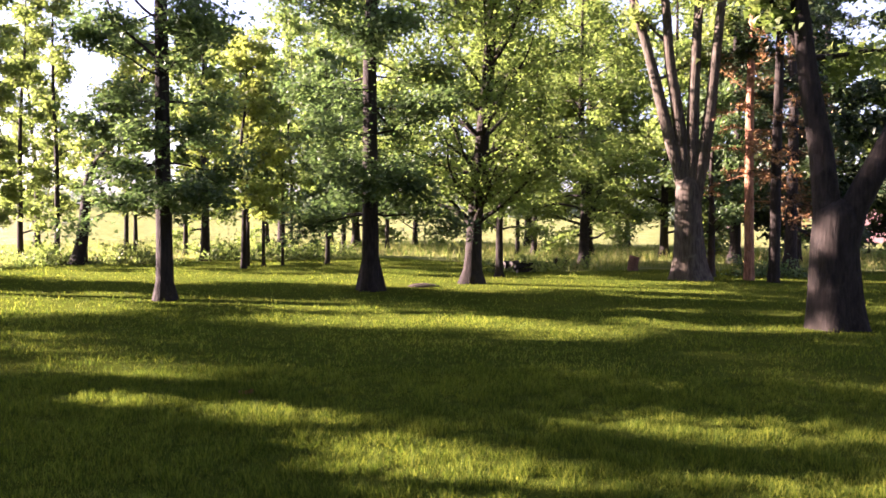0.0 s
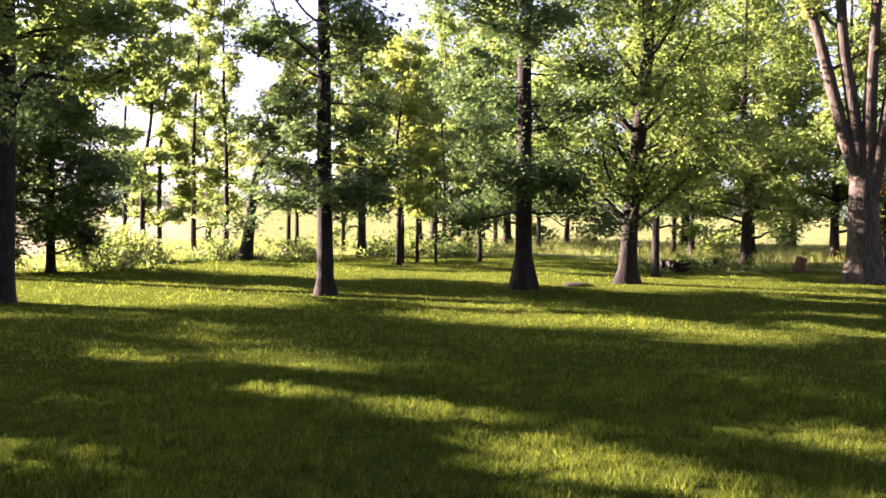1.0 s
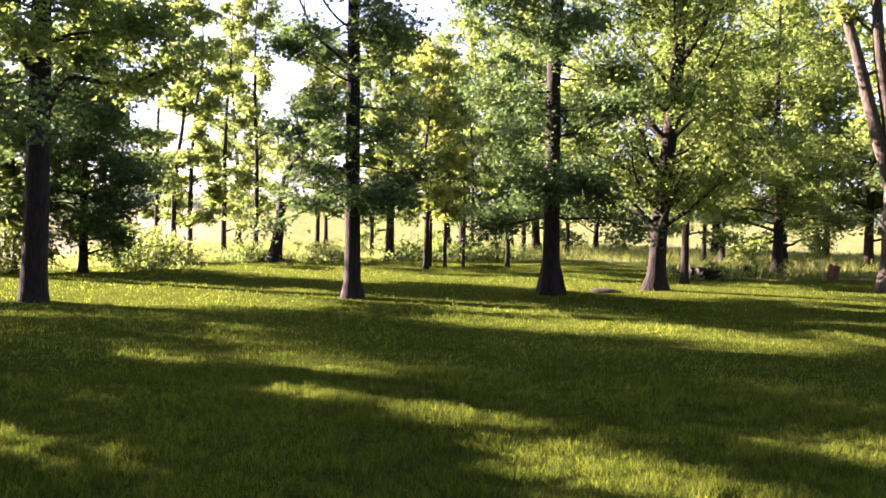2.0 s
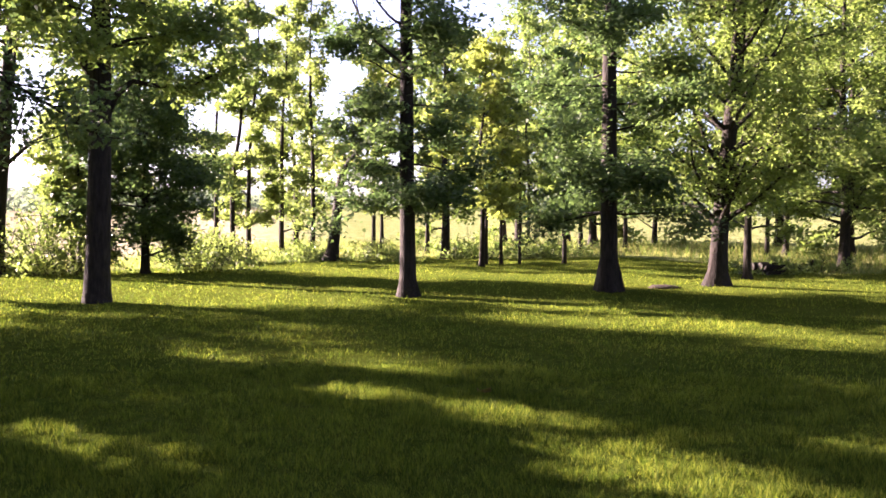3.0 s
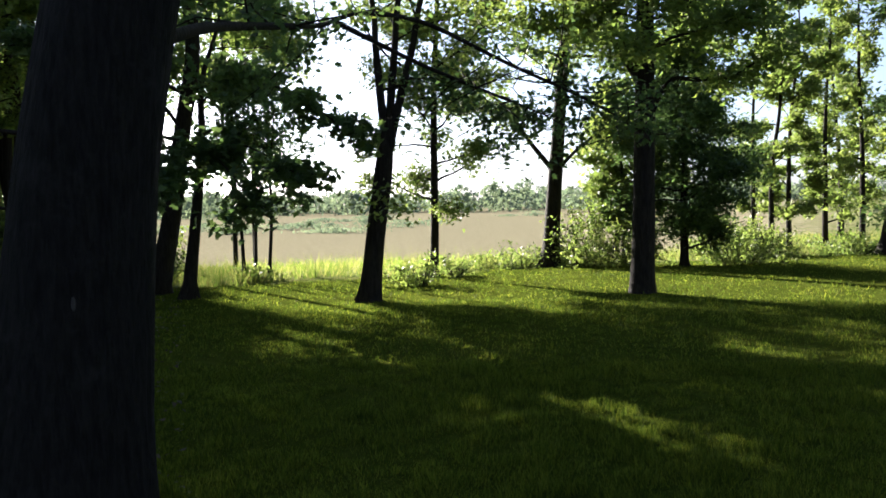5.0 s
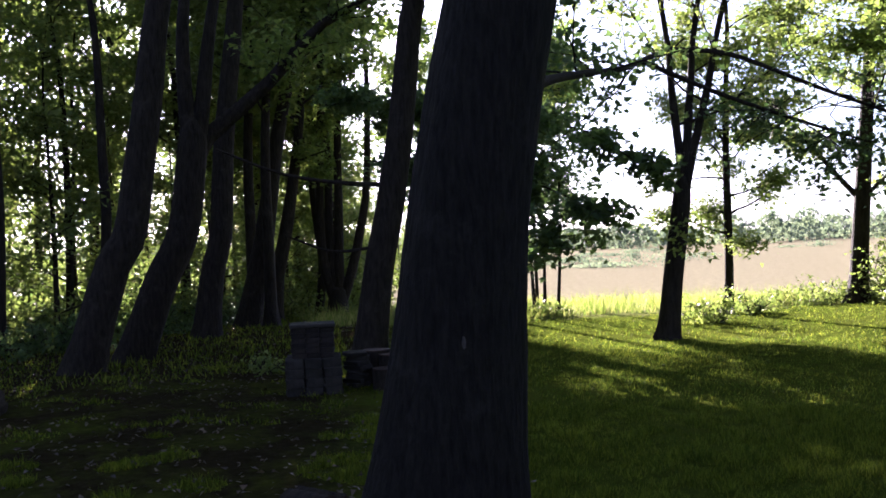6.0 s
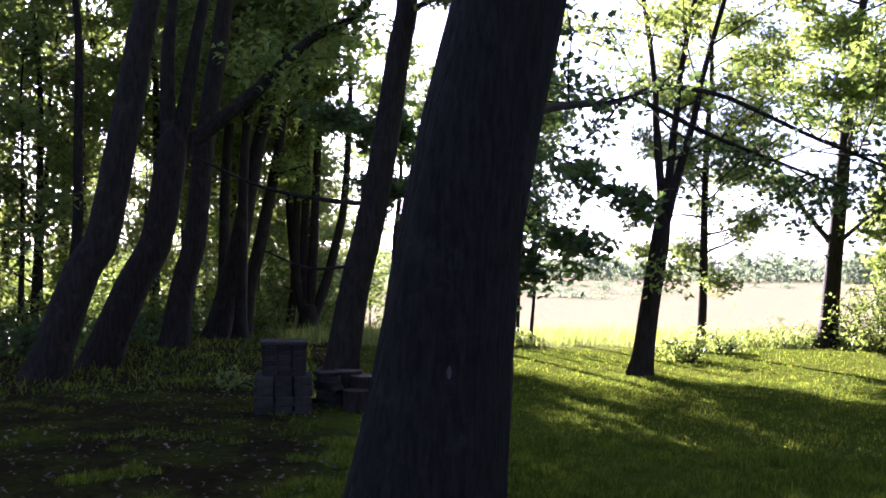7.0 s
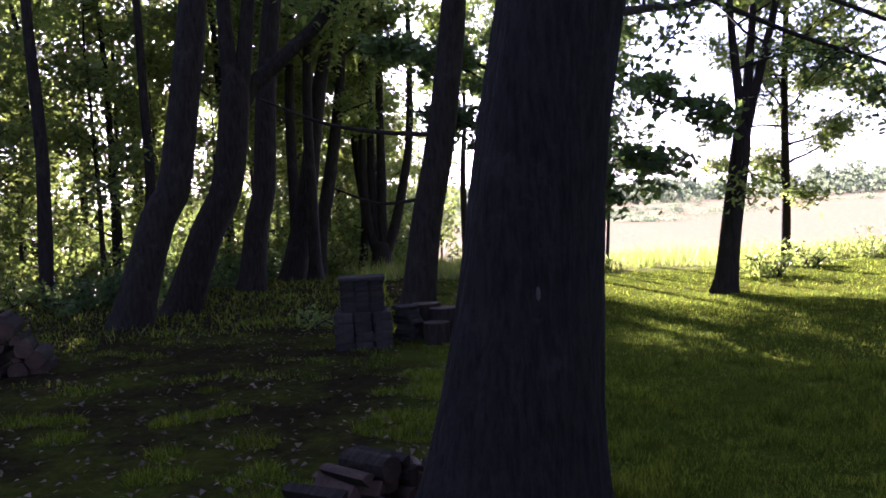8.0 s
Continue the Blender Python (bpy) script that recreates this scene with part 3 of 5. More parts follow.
tree(MAPLE, "tall straight maple with a crooked bough and sunlit top leaves", -9.52, 12.69, 0.205, 15.0, 4.1, 3.2, LEAF_MAPLE, BARK_DARK, 21,
     stem=[(0, 0, 0), (0.04, 0.03, 1.36), (0.07, 0.06, 3.11), (0.1, 0.07, 5.03)], shape="oval", limbs=48, rise=10, count=28000, size=0.11, see=7.5, leaf_spread=0.22, low=1.3, limb_r=0.25,
     given=[([(0.1, 0.08, 2.96), (0.26, 0.19, 3.45), (0.48, 0.34, 3.72), (0.8, 0.56, 3.66), (1.25, 0.84, 3.66), (1.7, 1.2, 4.0)], 0.075),
            ([(0.09, 0.06, 3.5), (-0.2, -0.15, 4.16), (-0.51, -0.4, 4.71), (-0.68, -0.54, 5.07), (-1.0, -0.9, 5.8)], 0.09)], group=LAWN, flare=0.35)
tree("three_stem_maple", "maple splitting into three upright stems at the meadow's edge", -12.32, 8.80, 0.172, 12.5, 3.3, 3.9, LEAF_PALE, BARK_DARK, 22,
     stem=[(0, 0, 0), (0.09, 0.12, 1.0), (0.17, 0.23, 1.96), (0.23, 0.31, 2.8)],
     forks=[[(0.13, 0.17, 1.7), (0.21, 0.28, 2.6), (0.17, 0.23, 3.7), (0.14, 0.19, 4.36), (0.12, 0.16, 5.12)],
            [(0.14, 0.19, 1.7), (0.24, 0.32, 2.7), (0.3, 0.4, 3.69), (0.35, 0.46, 4.46), (0.39, 0.51, 5.12)],
            [(0.15, 0.2, 1.7), (0.26, 0.34, 2.6), (0.43, 0.55, 3.69), (0.54, 0.69, 4.36), (0.63, 0.8, 5.11)]],
     given=[([(0.15, 0.2, 1.85), (0.5, -0.1, 1.75), (0.9, -0.3, 1.55)], 0.02), ([(0.14, 0.2, 1.7), (-0.1, 0.5, 1.8), (-0.2, 0.9, 1.6)], 0.02)],
     shape="vase", limbs=34, rise=20, count=7000, size=0.11, group=LAWN, flare=1.1, leaf_spread=0.22, fork_r=0.52, see=7.0)
tree("ash_tree", "slim airy ash at the edge of the meadow", -15.53, 13.0, 0.10, 10.5, 1.2, 2.2, LEAF_PALE, BARK_DARK, 23,
     stem=[(0, 0, 0), (0.03, 0.04, 1.43), (0.04, 0.05, 3.09), (0.07, 0.08, 4.62)], limbs=38, rise=18, count=13000, size=0.1, group=LAWN, leaf_spread=0.18)
tree("leaning_maple", "maple with a long side bough over the meadow", -15.95, 17.36, 0.22, 13.0, 4.6, 2.8, LEAF_PALE, BARK_DARK, 24,
     stem=[(0, 0, -0.07), (0.1, 0.09, 1.48), (0.19, 0.17, 2.97), (0.3, 0.27, 4.73), (0.44, 0.39, 6.9)], limbs=26, rise=15, count=6500, size=0.12, group=LAWN, leaf_spread=0.2,
     given=[([(0.14, 0.13, 2.52), (-0.26, -0.24, 3.21), (-0.68, -0.64, 4.04), (-1.3, -1.27, 4.51), (-1.9, -1.8, 4.4)], 0.08),
            ([(0.2, 0.2, 2.6), (0.7, 0.4, 3.1), (1.3, 0.7, 3.6), (1.9, 0.9, 3.7)], 0.06)])
tree("dense_maple", "dense dark maple leafy almost to the ground", -12.99, 19.20, 0.11, 5.8, 0.5, 2.3, LEAF_OAK, BARK_DARK, 25, shape="oval",
     limbs=60, rise=8, count=26000, size=0.11, flat=1.1, group=LAWN, leaf_spread=0.22)
# the low limbs given here are added to cast shade on the lawn
tree("leaning_tree", "two-trunked shade tree leaning at the wood's edge", -16.97, 6.99, 0.2, 13.0, 8.2, 2.4, LEAF_OAK, BARK_DARK, 26,
     stem=[(0, 0, 0), (0.15, 0.34, 1.56), (0.26, 0.59, 3.33), (0.36, 0.81, 5.1)], limbs=10, count=5200, size=0.14, group=LAWN,
     given=[([(0.2, 0.45, 2.5), (0.3, -0.3, 3.0), (0.2, -1.1, 3.4), (0.2, -1.9, 3.5)], 0.05), ([(0.26, 0.6, 3.2), (0.6, 0.0, 3.7), (0.5, -0.7, 4.2), (0.5, -1.4, 4.4)], 0.05),
            ([(0.24, 0.5, 3.0), (-0.4, -0.2, 3.3), (-0.9, -0.8, 3.6)], 0.04), ([(0.3, 0.7, 3.9), (0.2, -0.4, 4.4), (0.1, -1.6, 4.7), (0.0, -2.6, 4.6)], 0.05)])
tree(MAPLE, "maple whose long low boughs hang with big dark leaves", -15.47, 6.97, 0.125, 5.6, 3.6, 1.7, LEAF_OAK, BARK_DARK, 27,
     stem=[(0, 0, 0), (0.09, 0.2, 1.55), (0.16, 0.33, 2.89), (0.16, 0.35, 3.92), (0.29, 0.6, 4.84)], limbs=8, count=3600, size=0.165, lobed=True, leaf_spread=0.17,
     given=[([(0.16, 0.33, 3.0), (0.9, 0.28, 3.1), (1.48, 0.28, 2.82), (2.4, 0.4, 2.5), (3.2, 0.6, 2.1)], 0.03),
            ([(0.16, 0.33, 2.9), (0.9, 0.1, 2.75), (1.65, -0.04, 2.42), (2.3, 0.0, 1.95), (2.8, 0.1, 1.6)], 0.03),
            ([(0.16, 0.35, 3.6), (0.9, 0.4, 3.9), (1.59, 0.49, 3.9), (2.93, 0.79, 3.46), (3.65, 0.96, 2.93)], 0.03),
            ([(0.15, 0.3, 2.5), (0.6, -0.4, 2.6), (1.3, -0.9, 2.3), (1.9, -1.2, 1.9)], 0.025)], group=LAWN)

# tall trees at the meadow's corner of the wood; the last two are added to shade the lawn
for x, y, r, tall, crown0, spread, leaf, count, seed in ((-26.6, 10.2, 0.13, 9.2, 5.2, 2.6, LEAF_MAPLE, 5200, 141), (-23.8, 12.3, 0.08, 8.4, 5.0, 2.8, LEAF_MAPLE, 5600, 142),
                                                         (-27.2, 14.8, 0.07, 9.4, 6.2, 2.8, LEAF_PALE, 4600, 143)):
    tree(MAPLE, "slim tall maple where the meadow meets the wood", x, y, r, tall, crown0, spread, leaf, BARK_DARK, seed, shape="oval", limbs=30, rise=10, count=count, size=0.15,
         group=LAWN, sides=8, flare=0.3, leaf_spread=0.26, see=9.0)

# far side of the lawn
for k, (x, y, lean) in enumerate([(-18.23, 9.63, (-0.4, 0.0)), (-18.70, 10.16, (0.1, 0.1)), (-18.39, 10.33, (0.2, 0.3))]):
    tree("sapling", "thin bare-stemmed sapling in the tall meadow grass", x, y, 0.05, 4.9, 2.2, 1.5, LEAF_OAK, BARK_DARK, 40 + k, lean=lean, limbs=18, count=1500, size=0.12,
         group="saplings in the meadow", sides=8, flare=0.2)
tree("leaning_tree", "crooked tree bent over with bare side branches", -11.9, 28.5, 0.2, 7.5, 3.0, 2.2, LEAF_YELLOW, BARK_DARK, 51,
     stem=[(0, 0, -0.2), (0.14, 0.06, 1.06), (0.26, 0.11, 2.44), (0.4, 0.16, 3.1), (0.85, 0.32, 3.8), (1.3, 0.5, 4.6)], limbs=12, count=2600, size=0.15,
     given=[([(0.23, 0.1, 1.75), (0.51, 0.21, 2.14), (1.07, 0.42, 1.94), (1.6, 0.6, 2.0)], 0.06), ([(0.5, 0.2, 3.4), (1.1, 0.4, 3.5), (1.9, 0.5, 3.2)], 0.05)], group="trees beyond the lawn")
FAR = "trees beyond the lawn"
tree("ash_tree", "tall slim tree with bright leaves in small tufts", -13.6, 30.8, 0.1, 11.0, 1.6, 1.9, LEAF_PALE, BARK_DARK, 52, limbs=26, count=5000, size=0.16, group=FAR, see=11)
tree("sapling", "small forked tree in the hedge line", -11.76, 33.43, 0.1, 3.6, 1.2, 1.0, LEAF_PALE, BARK_DARK, 53, limbs=8, count=900, size=0.16, group=FAR)
tree("young_tree", "young tree with yellow-green sunlit leaves", -6.0, 26.3, 0.085, 6.8, 1.7, 1.9, LEAF_YELLOW, BARK_DARK, 54, shape="column", limbs=32, rise=8, count=7000, size=0.15, group=FAR)
for k, (x, y, r, tall, crown0, spread, leaf, count) in enumerate([
        (-8.82, 32.42, 0.17, 9.0, 1.8, 2.2, LEAF_MAPLE, 4200), (-6.3, 28.2, 0.07, 6.0, 2.4, 0.8, LEAF_OAK, 500), (-8.39, 37.19, 0.1, 9.5, 1.5, 2.2, LEAF_MAPLE, 4000),
        (-5.76, 28.03, 0.06, 6.0, 2.2, 0.8, LEAF_OAK, 500), (-5.30, 28.87, 0.05, 6.5, 2.0, 1.0, LEAF_MAPLE, 900), (-6.81, 39.20, 0.08, 10.5, 1.2, 2.4, LEAF_MAPLE, 4200),
        (-3.79, 28.73, 0.075, 7.0, 1.4, 1.5, LEAF_OAK, 2600), (-4.13, 36.33, 0.1, 9.5, 1.3, 2.3, LEAF_MAPLE, 4000), (-15.15, 27.52, 0.1, 9.0, 1.2, 1.6, LEAF_PALE, 3600),
        (-15.16, 28.69, 0.1, 9.5, 1.2, 1.7, LEAF_PALE, 3600), (-2.60, 40.67, 0.1, 8.5, 2.2, 2.0, LEAF_MAPLE, 3000), (3.79, 36.31, 0.12, 8.0, 2.0, 2.4, LEAF_MAPLE, 4200),
        (2.98, 35.06, 0.09, 7.0, 1.9, 2.0, LEAF_MAPLE, 3200), (-14.66, 18.88, 0.06, 4.5, 0.5, 1.3, LEAF_PALE, 2600), (-15.38, 19.52, 0.07, 5.0, 0.6, 1.3, LEAF_PALE, 2600),
        (-17.5, 26.0, 0.09, 9.0, 0.8, 1.7, LEAF_PALE, 3400), (-16.2, 33.5, 0.12, 10.5, 0.8, 2.4, LEAF_PALE, 5500), (-17.8, 31.0, 0.1, 10.0, 0.8, 2.2, LEAF_PALE, 4800), (-12.5, 34.5, 0.1, 9.5, 3.0, 1.8, LEAF_PALE, 3400), (-10.6, 36.0, 0.1, 9.5, 1.2, 2.0, LEAF_PALE, 3400)]):
    tree("young_tree", "slim young tree with a light leafy crown", x, y, r, tall, crown0, spread, leaf, BARK_DARK, 60 + k, limbs=18, rise=14, count=count, size=0.17,
         group=FAR, sides=8, see=12)


# ---- woods behind the lawn, from a few sorts set again and again ----
def wood_kind(name, label, r, tall, crown0, spread, leaf, bark, seed, shape, limbs, count, size, group, rise=14, see=99):
    return tree(name, label, 0, 0, r, tall, crown0, spread, leaf, bark, seed, shape=shape, limbs=limbs, count=count, size=size, group=group, sides=8, see=see, rise=rise,
                leaf_spread=0.3, twig_rate=1.8, fixed=False)


def planted(sorts, places, seed):
    rng = np.random.default_rng(seed)
    used = set()
    for x, y, k in places:
        m = pose(x, y, height(x, y), 0, 0, rng.uniform(0, 360))
        s = rng.uniform(0.85, 1.15)
        if k not in used:
            used.add(k)
            sorts[k].matrix_basis = m
        else:
            t = copy_thing(sorts[k], m)
            t.scale = (s, s, s)


BACK = "trees of the wood behind the lawn"
back_sorts = [
    wood_kind(MAPLE, "full green tree of the wood behind the lawn", 0.18, 11.0, 0.8, 3.4, LEAF_MAPLE, BARK_DARK, 101, "oval", 34, 6500, 0.22, BACK),
    wood_kind(OAK, "dark full-crowned tree of the wood behind the lawn", 0.2, 13.0, 1.0, 3.6, LEAF_MAPLE, BARK_DARK, 102, "oval", 34, 6500, 0.22, BACK),
    wood_kind("ash_tree", "airy yellow-green tree of the wood behind the lawn", 0.15, 10.0, 1.0, 2.8, LEAF_PALE, BARK_DARK, 103, "column", 26, 4500, 0.21, BACK),
    wood_kind(PINE, "dark pine of the wood behind the lawn", 0.2, 15.0, 1.2, 2.9, LEAF_NEEDLE, BARK_DARK, 104, "cone", 34, 4200, 0.26, BACK, -6),
]
planted(back_sorts, [
    (-19.5, 42, 2), (-12.0, 44, 0), (-8.5, 46, 1), (-10.5, 52, 0), (-4.5, 45, 0), (-1.5, 47, 2), (1.5, 44, 0), (4.5, 46, 1), (7.0, 42, 0), (9.5, 45, 0),
    (6.0, 36, 0), (8.6, 34, 1), (11.5, 37, 0), (12.5, 31, 3), (14.6, 34, 3), (13.0, 42, 1), (16.5, 38, 3), (17.5, 33, 0), (19.5, 37, 1), (22.0, 40, 3), (24.5, 37, 0),
    (10.2, 30.5, 3), (16.0, 29.5, 3), (20.5, 47, 0), (27, 44, 1), (-6.5, 50, 1)], 5)
# unseen trees added behind the path, to keep sky light off trunks and lawn
rear_blocker = [wood_kind(OAK, "unseen dark oak added behind the path to block sky light", 0.24, 13.0, 0.7, 4.4, LEAF_OAK, BARK_DARK, 105, "oval", 22, 1500, 0.5, "trees of the grove behind the path")]
planted(rear_blocker, [(-r * math.sin(radians(a)), r * math.cos(radians(a)), 0) for a, r in zip(range(132, 326, 10), (17, 22, 15, 20, 24, 16, 21, 18, 23, 16, 21, 18, 15, 23, 18, 20, 16, 22, 17, 20))], 7)

# ---- the wood at the lawn's left, its edge of leaning trunks ----
EDGE = "leaning trunks at the wood's edge"
W1 = [(0, 0, 0), (0.02, 0.52, 1.53), (0.03, 0.83, 2.12), (0.04, 1.05, 3.45), (0.05, 1.19, 4.35), (0.06, 1.31, 5.26), (0.08, 1.47, 6.18)]
W2 = [(0, 0, 0), (0.03, 0.56, 1.3), (0.07, 0.96, 2.15), (0.1, 1.14, 3.4), (0.1, 1.2, 4.2)]
W2_FORKS = [[(0.09, 1.14, 3.3), (0.09, 1.11, 4.11), (0.09, 1.08, 4.61), (0.09, 1.08, 5.6), (0.09, 1.15, 6.59)],
            [(0.1, 1.16, 3.3), (0.11, 1.32, 4.12), (0.13, 1.4, 4.62), (0.14, 1.53, 5.62), (0.17, 1.68, 6.62)]]
ARCH = ([(0.09, 1.1, 3.2), (-0.08, 1.46, 3.83), (0.0, 2.04, 4.33), (0.08, 2.59, 4.83), (0.21, 3.14, 5.48), (0.32, 3.55, 5.88), (0.5, 4.16, 6.23), (0.6, 4.6, 6.7), (0.75, 5.3, 7.6)], 0.17)
CLUSTER = [[(0, 0.0, 0.3), (-0.05, -0.3, 1.3), (-0.05, -0.42, 2.6), (-0.05, -0.35, 5.0), (0, -0.2, 7.5)],
           [(0, 0.05, 0.3), (0.0, 0.1, 1.6), (0.0, 0.16, 3.0), (0.0, 0.2, 5.2), (0.05, 0.35, 7.8)],
           [(0, 0.1, 0.3), (0.05, 0.5, 1.4), (0.1, 0.8, 2.6), (0.15, 1.05, 4.0), (0.2, 1.15, 6.5)],
           [(0, 0.05, 0.3), (-0.1, -0.1, 1.5), (-0.15, -0.12, 3.0), (-0.2, -0.05, 5.0)]]
LOW_LIMBS = [([(0.16, 0.5, 2.7), (0.1, -0.4, 2.75), (0.1, -1.3, 2.9), (0.1, -2.2, 3.25)], 0.045), ([(0.08, 0.25, 1.75), (0.1, -0.5, 1.7), (0.1, -1.2, 1.95)], 0.035)]
for k, (x, y, r, stem, tall, crown0, count) in enumerate([
        (-14.86, -0.3, 0.28, W1, 15, 9.5, 1300), (-16.07, 0.52, 0.29, W2, 16, 9.5, 1300),
        (-19.66, 2.35, 0.27, [(0, 0, 0), (0.0, 0.15, 1.3), (0.06, 0.37, 2.28), (0.1, 0.5, 4.2), (0.15, 0.8, 6.7), (0.18, 0.9, 7.9)], 16, 9.5, 1200),
        (-22.57, 3.75, 0.29, [(0, 0, 0), (0.1, 0.3, 1.3), (0.2, 0.55, 2.5), (0.3, 0.85, 4.5), (0.4, 1.25, 6.2), (0.45, 1.6, 7.5)], 10.0, 5.0, 2400),
        (-25.14, 5.02, 0.23, [(0, 0, 0), (0.02, 0.12, 1.2), (0.1, 0.42, 2.5), (0.2, 0.8, 4.8), (0.25, 1.0, 6.4), (0.3, 1.15, 8.1)], 10.0, 4.6, 2600),
        (-26.7, 6.75, 0.14, [(0, 0, 0), (-0.05, 0.2, 1.6), (-0.1, 0.05, 3.2), (-0.2, -0.1, 5.0)], 11.0, 4.2, 2200),
        (-26.13, 7.2, 0.3, [(0, 0, 0), (0.0, 0.03, 0.55), (0.0, 0.05, 0.9)], 10.0, 4.4, 1500),
        (-13.33, 3.84, 0.25, [(0, 0, 0), (0.07, 0.21, 1.33), (0.15, 0.42, 2.3), (0.21, 0.6, 3.4), (0.28, 0.82, 5.1), (0.32, 0.94, 6.03)], 15, 5.4, 3000),
        (-20.73, 0.23, 0.13, [(0, 0, 0), (0.0, 0.22, 2.3), (0.0, 0.2, 4.2), (0.0, 0.15, 6.65)], 13, 8.0, 1000),
        (-22.75, -0.33, 0.1, [(0, 0, 0), (0, 0.05, 3.0), (0, 0.0, 6.0)], 12, 7.0, 1000),
        (-19.67, -1.69, 0.15, [(0, 0, 0), (0, 0.1, 3.0), (0, 0.0, 6.0)], 14, 8.0, 1000)]):
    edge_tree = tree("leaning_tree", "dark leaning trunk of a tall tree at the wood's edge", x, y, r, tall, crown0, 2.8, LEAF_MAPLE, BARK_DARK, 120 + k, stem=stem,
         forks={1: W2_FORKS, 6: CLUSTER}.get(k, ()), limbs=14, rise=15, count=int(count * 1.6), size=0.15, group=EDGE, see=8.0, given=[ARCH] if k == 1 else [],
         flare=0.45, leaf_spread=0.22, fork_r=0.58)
    if k == 7:
        for pts, r_limb in LOW_LIMBS:
            line = curve_through(pts, 12)
            child("limb", round_shaded(polygons("limb", *tube(line, np.linspace(r_limb, r_limb * 0.4, 12), 6, 0, 2, 0.04), BARK_DARK)), edge_tree)
WOOD = "undergrowth trees of the dim wood"
wood_sorts = [
    wood_kind("sapling", "thin-stemmed sapling in the dim wood", 0.06, 7.0, 0.3, 1.7, LEAF_PALE, BARK_DARK, 111, "column", 20, 3000, 0.15, WOOD),
    wood_kind("young_tree", "leafy young tree in the dim wood", 0.09, 9.0, 0.5, 2.1, LEAF_PALE, BARK_DARK, 112, "column", 22, 3200, 0.165, WOOD),
    wood_kind("wood_tree", "tall slender tree in the dim wood", 0.15, 13.5, 4.6, 3.0, LEAF_PALE, BARK_DARK, 113, "oval", 24, 3300, 0.17, WOOD, see=9.5),
]
rng = np.random.default_rng(31)
places = []
for k in range(400):
    a, r = rng.uniform(77, 128), rng.uniform(21, 46)
    x, y = -r * math.sin(radians(a)), r * math.cos(radians(a))
    if len(places) < 42 and all(math.hypot(x - p[0], y - p[1]) > 2.3 for p in places):
        places.append((x, y, int(rng.integers(0, 3))))
for a, r, k in ((82, 30, 2), (84, 26, 2), (86, 36, 2),
                (89, 29, 2), (92, 34, 2), (95, 27, 2), (99, 32, 2), (103, 26, 2), (108, 30, 2), (114, 26, 2), (120, 30, 2)):
    places.append((-r * math.sin(radians(a)), r * math.cos(radians(a)), k))
places += [(-29.37, 8.2, 1), (-33.36, 9.08, 1), (-29.9, 6.6, 0), (-36.35, 9.64, 0), (-31.5, 8.9, 0), (-39.0, 11.0, 1), (-39.5, 13.2, 0), (-43.0, 15.6, 0), (-41.0, 12.0, 0), (-21.8, -0.6, 0), (-23.5, -2.4, 0), (-33.5, 7.9, 2), (-34.0, 5.0, 2), (-30.5, 5.8, 2), (-26.0, 2.4, 0), (-28.5, 4.2, 1), (-24.5, 0.8, 0)]
for k in range(16):
    a, r = 76.0 + 2.5 * k + rng.uniform(-0.6, 0.6), rng.uniform(40, 56)
    places.append((-r * math.sin(radians(a)), r * math.cos(radians(a)), k % 2))
planted(wood_sorts, places, 6)

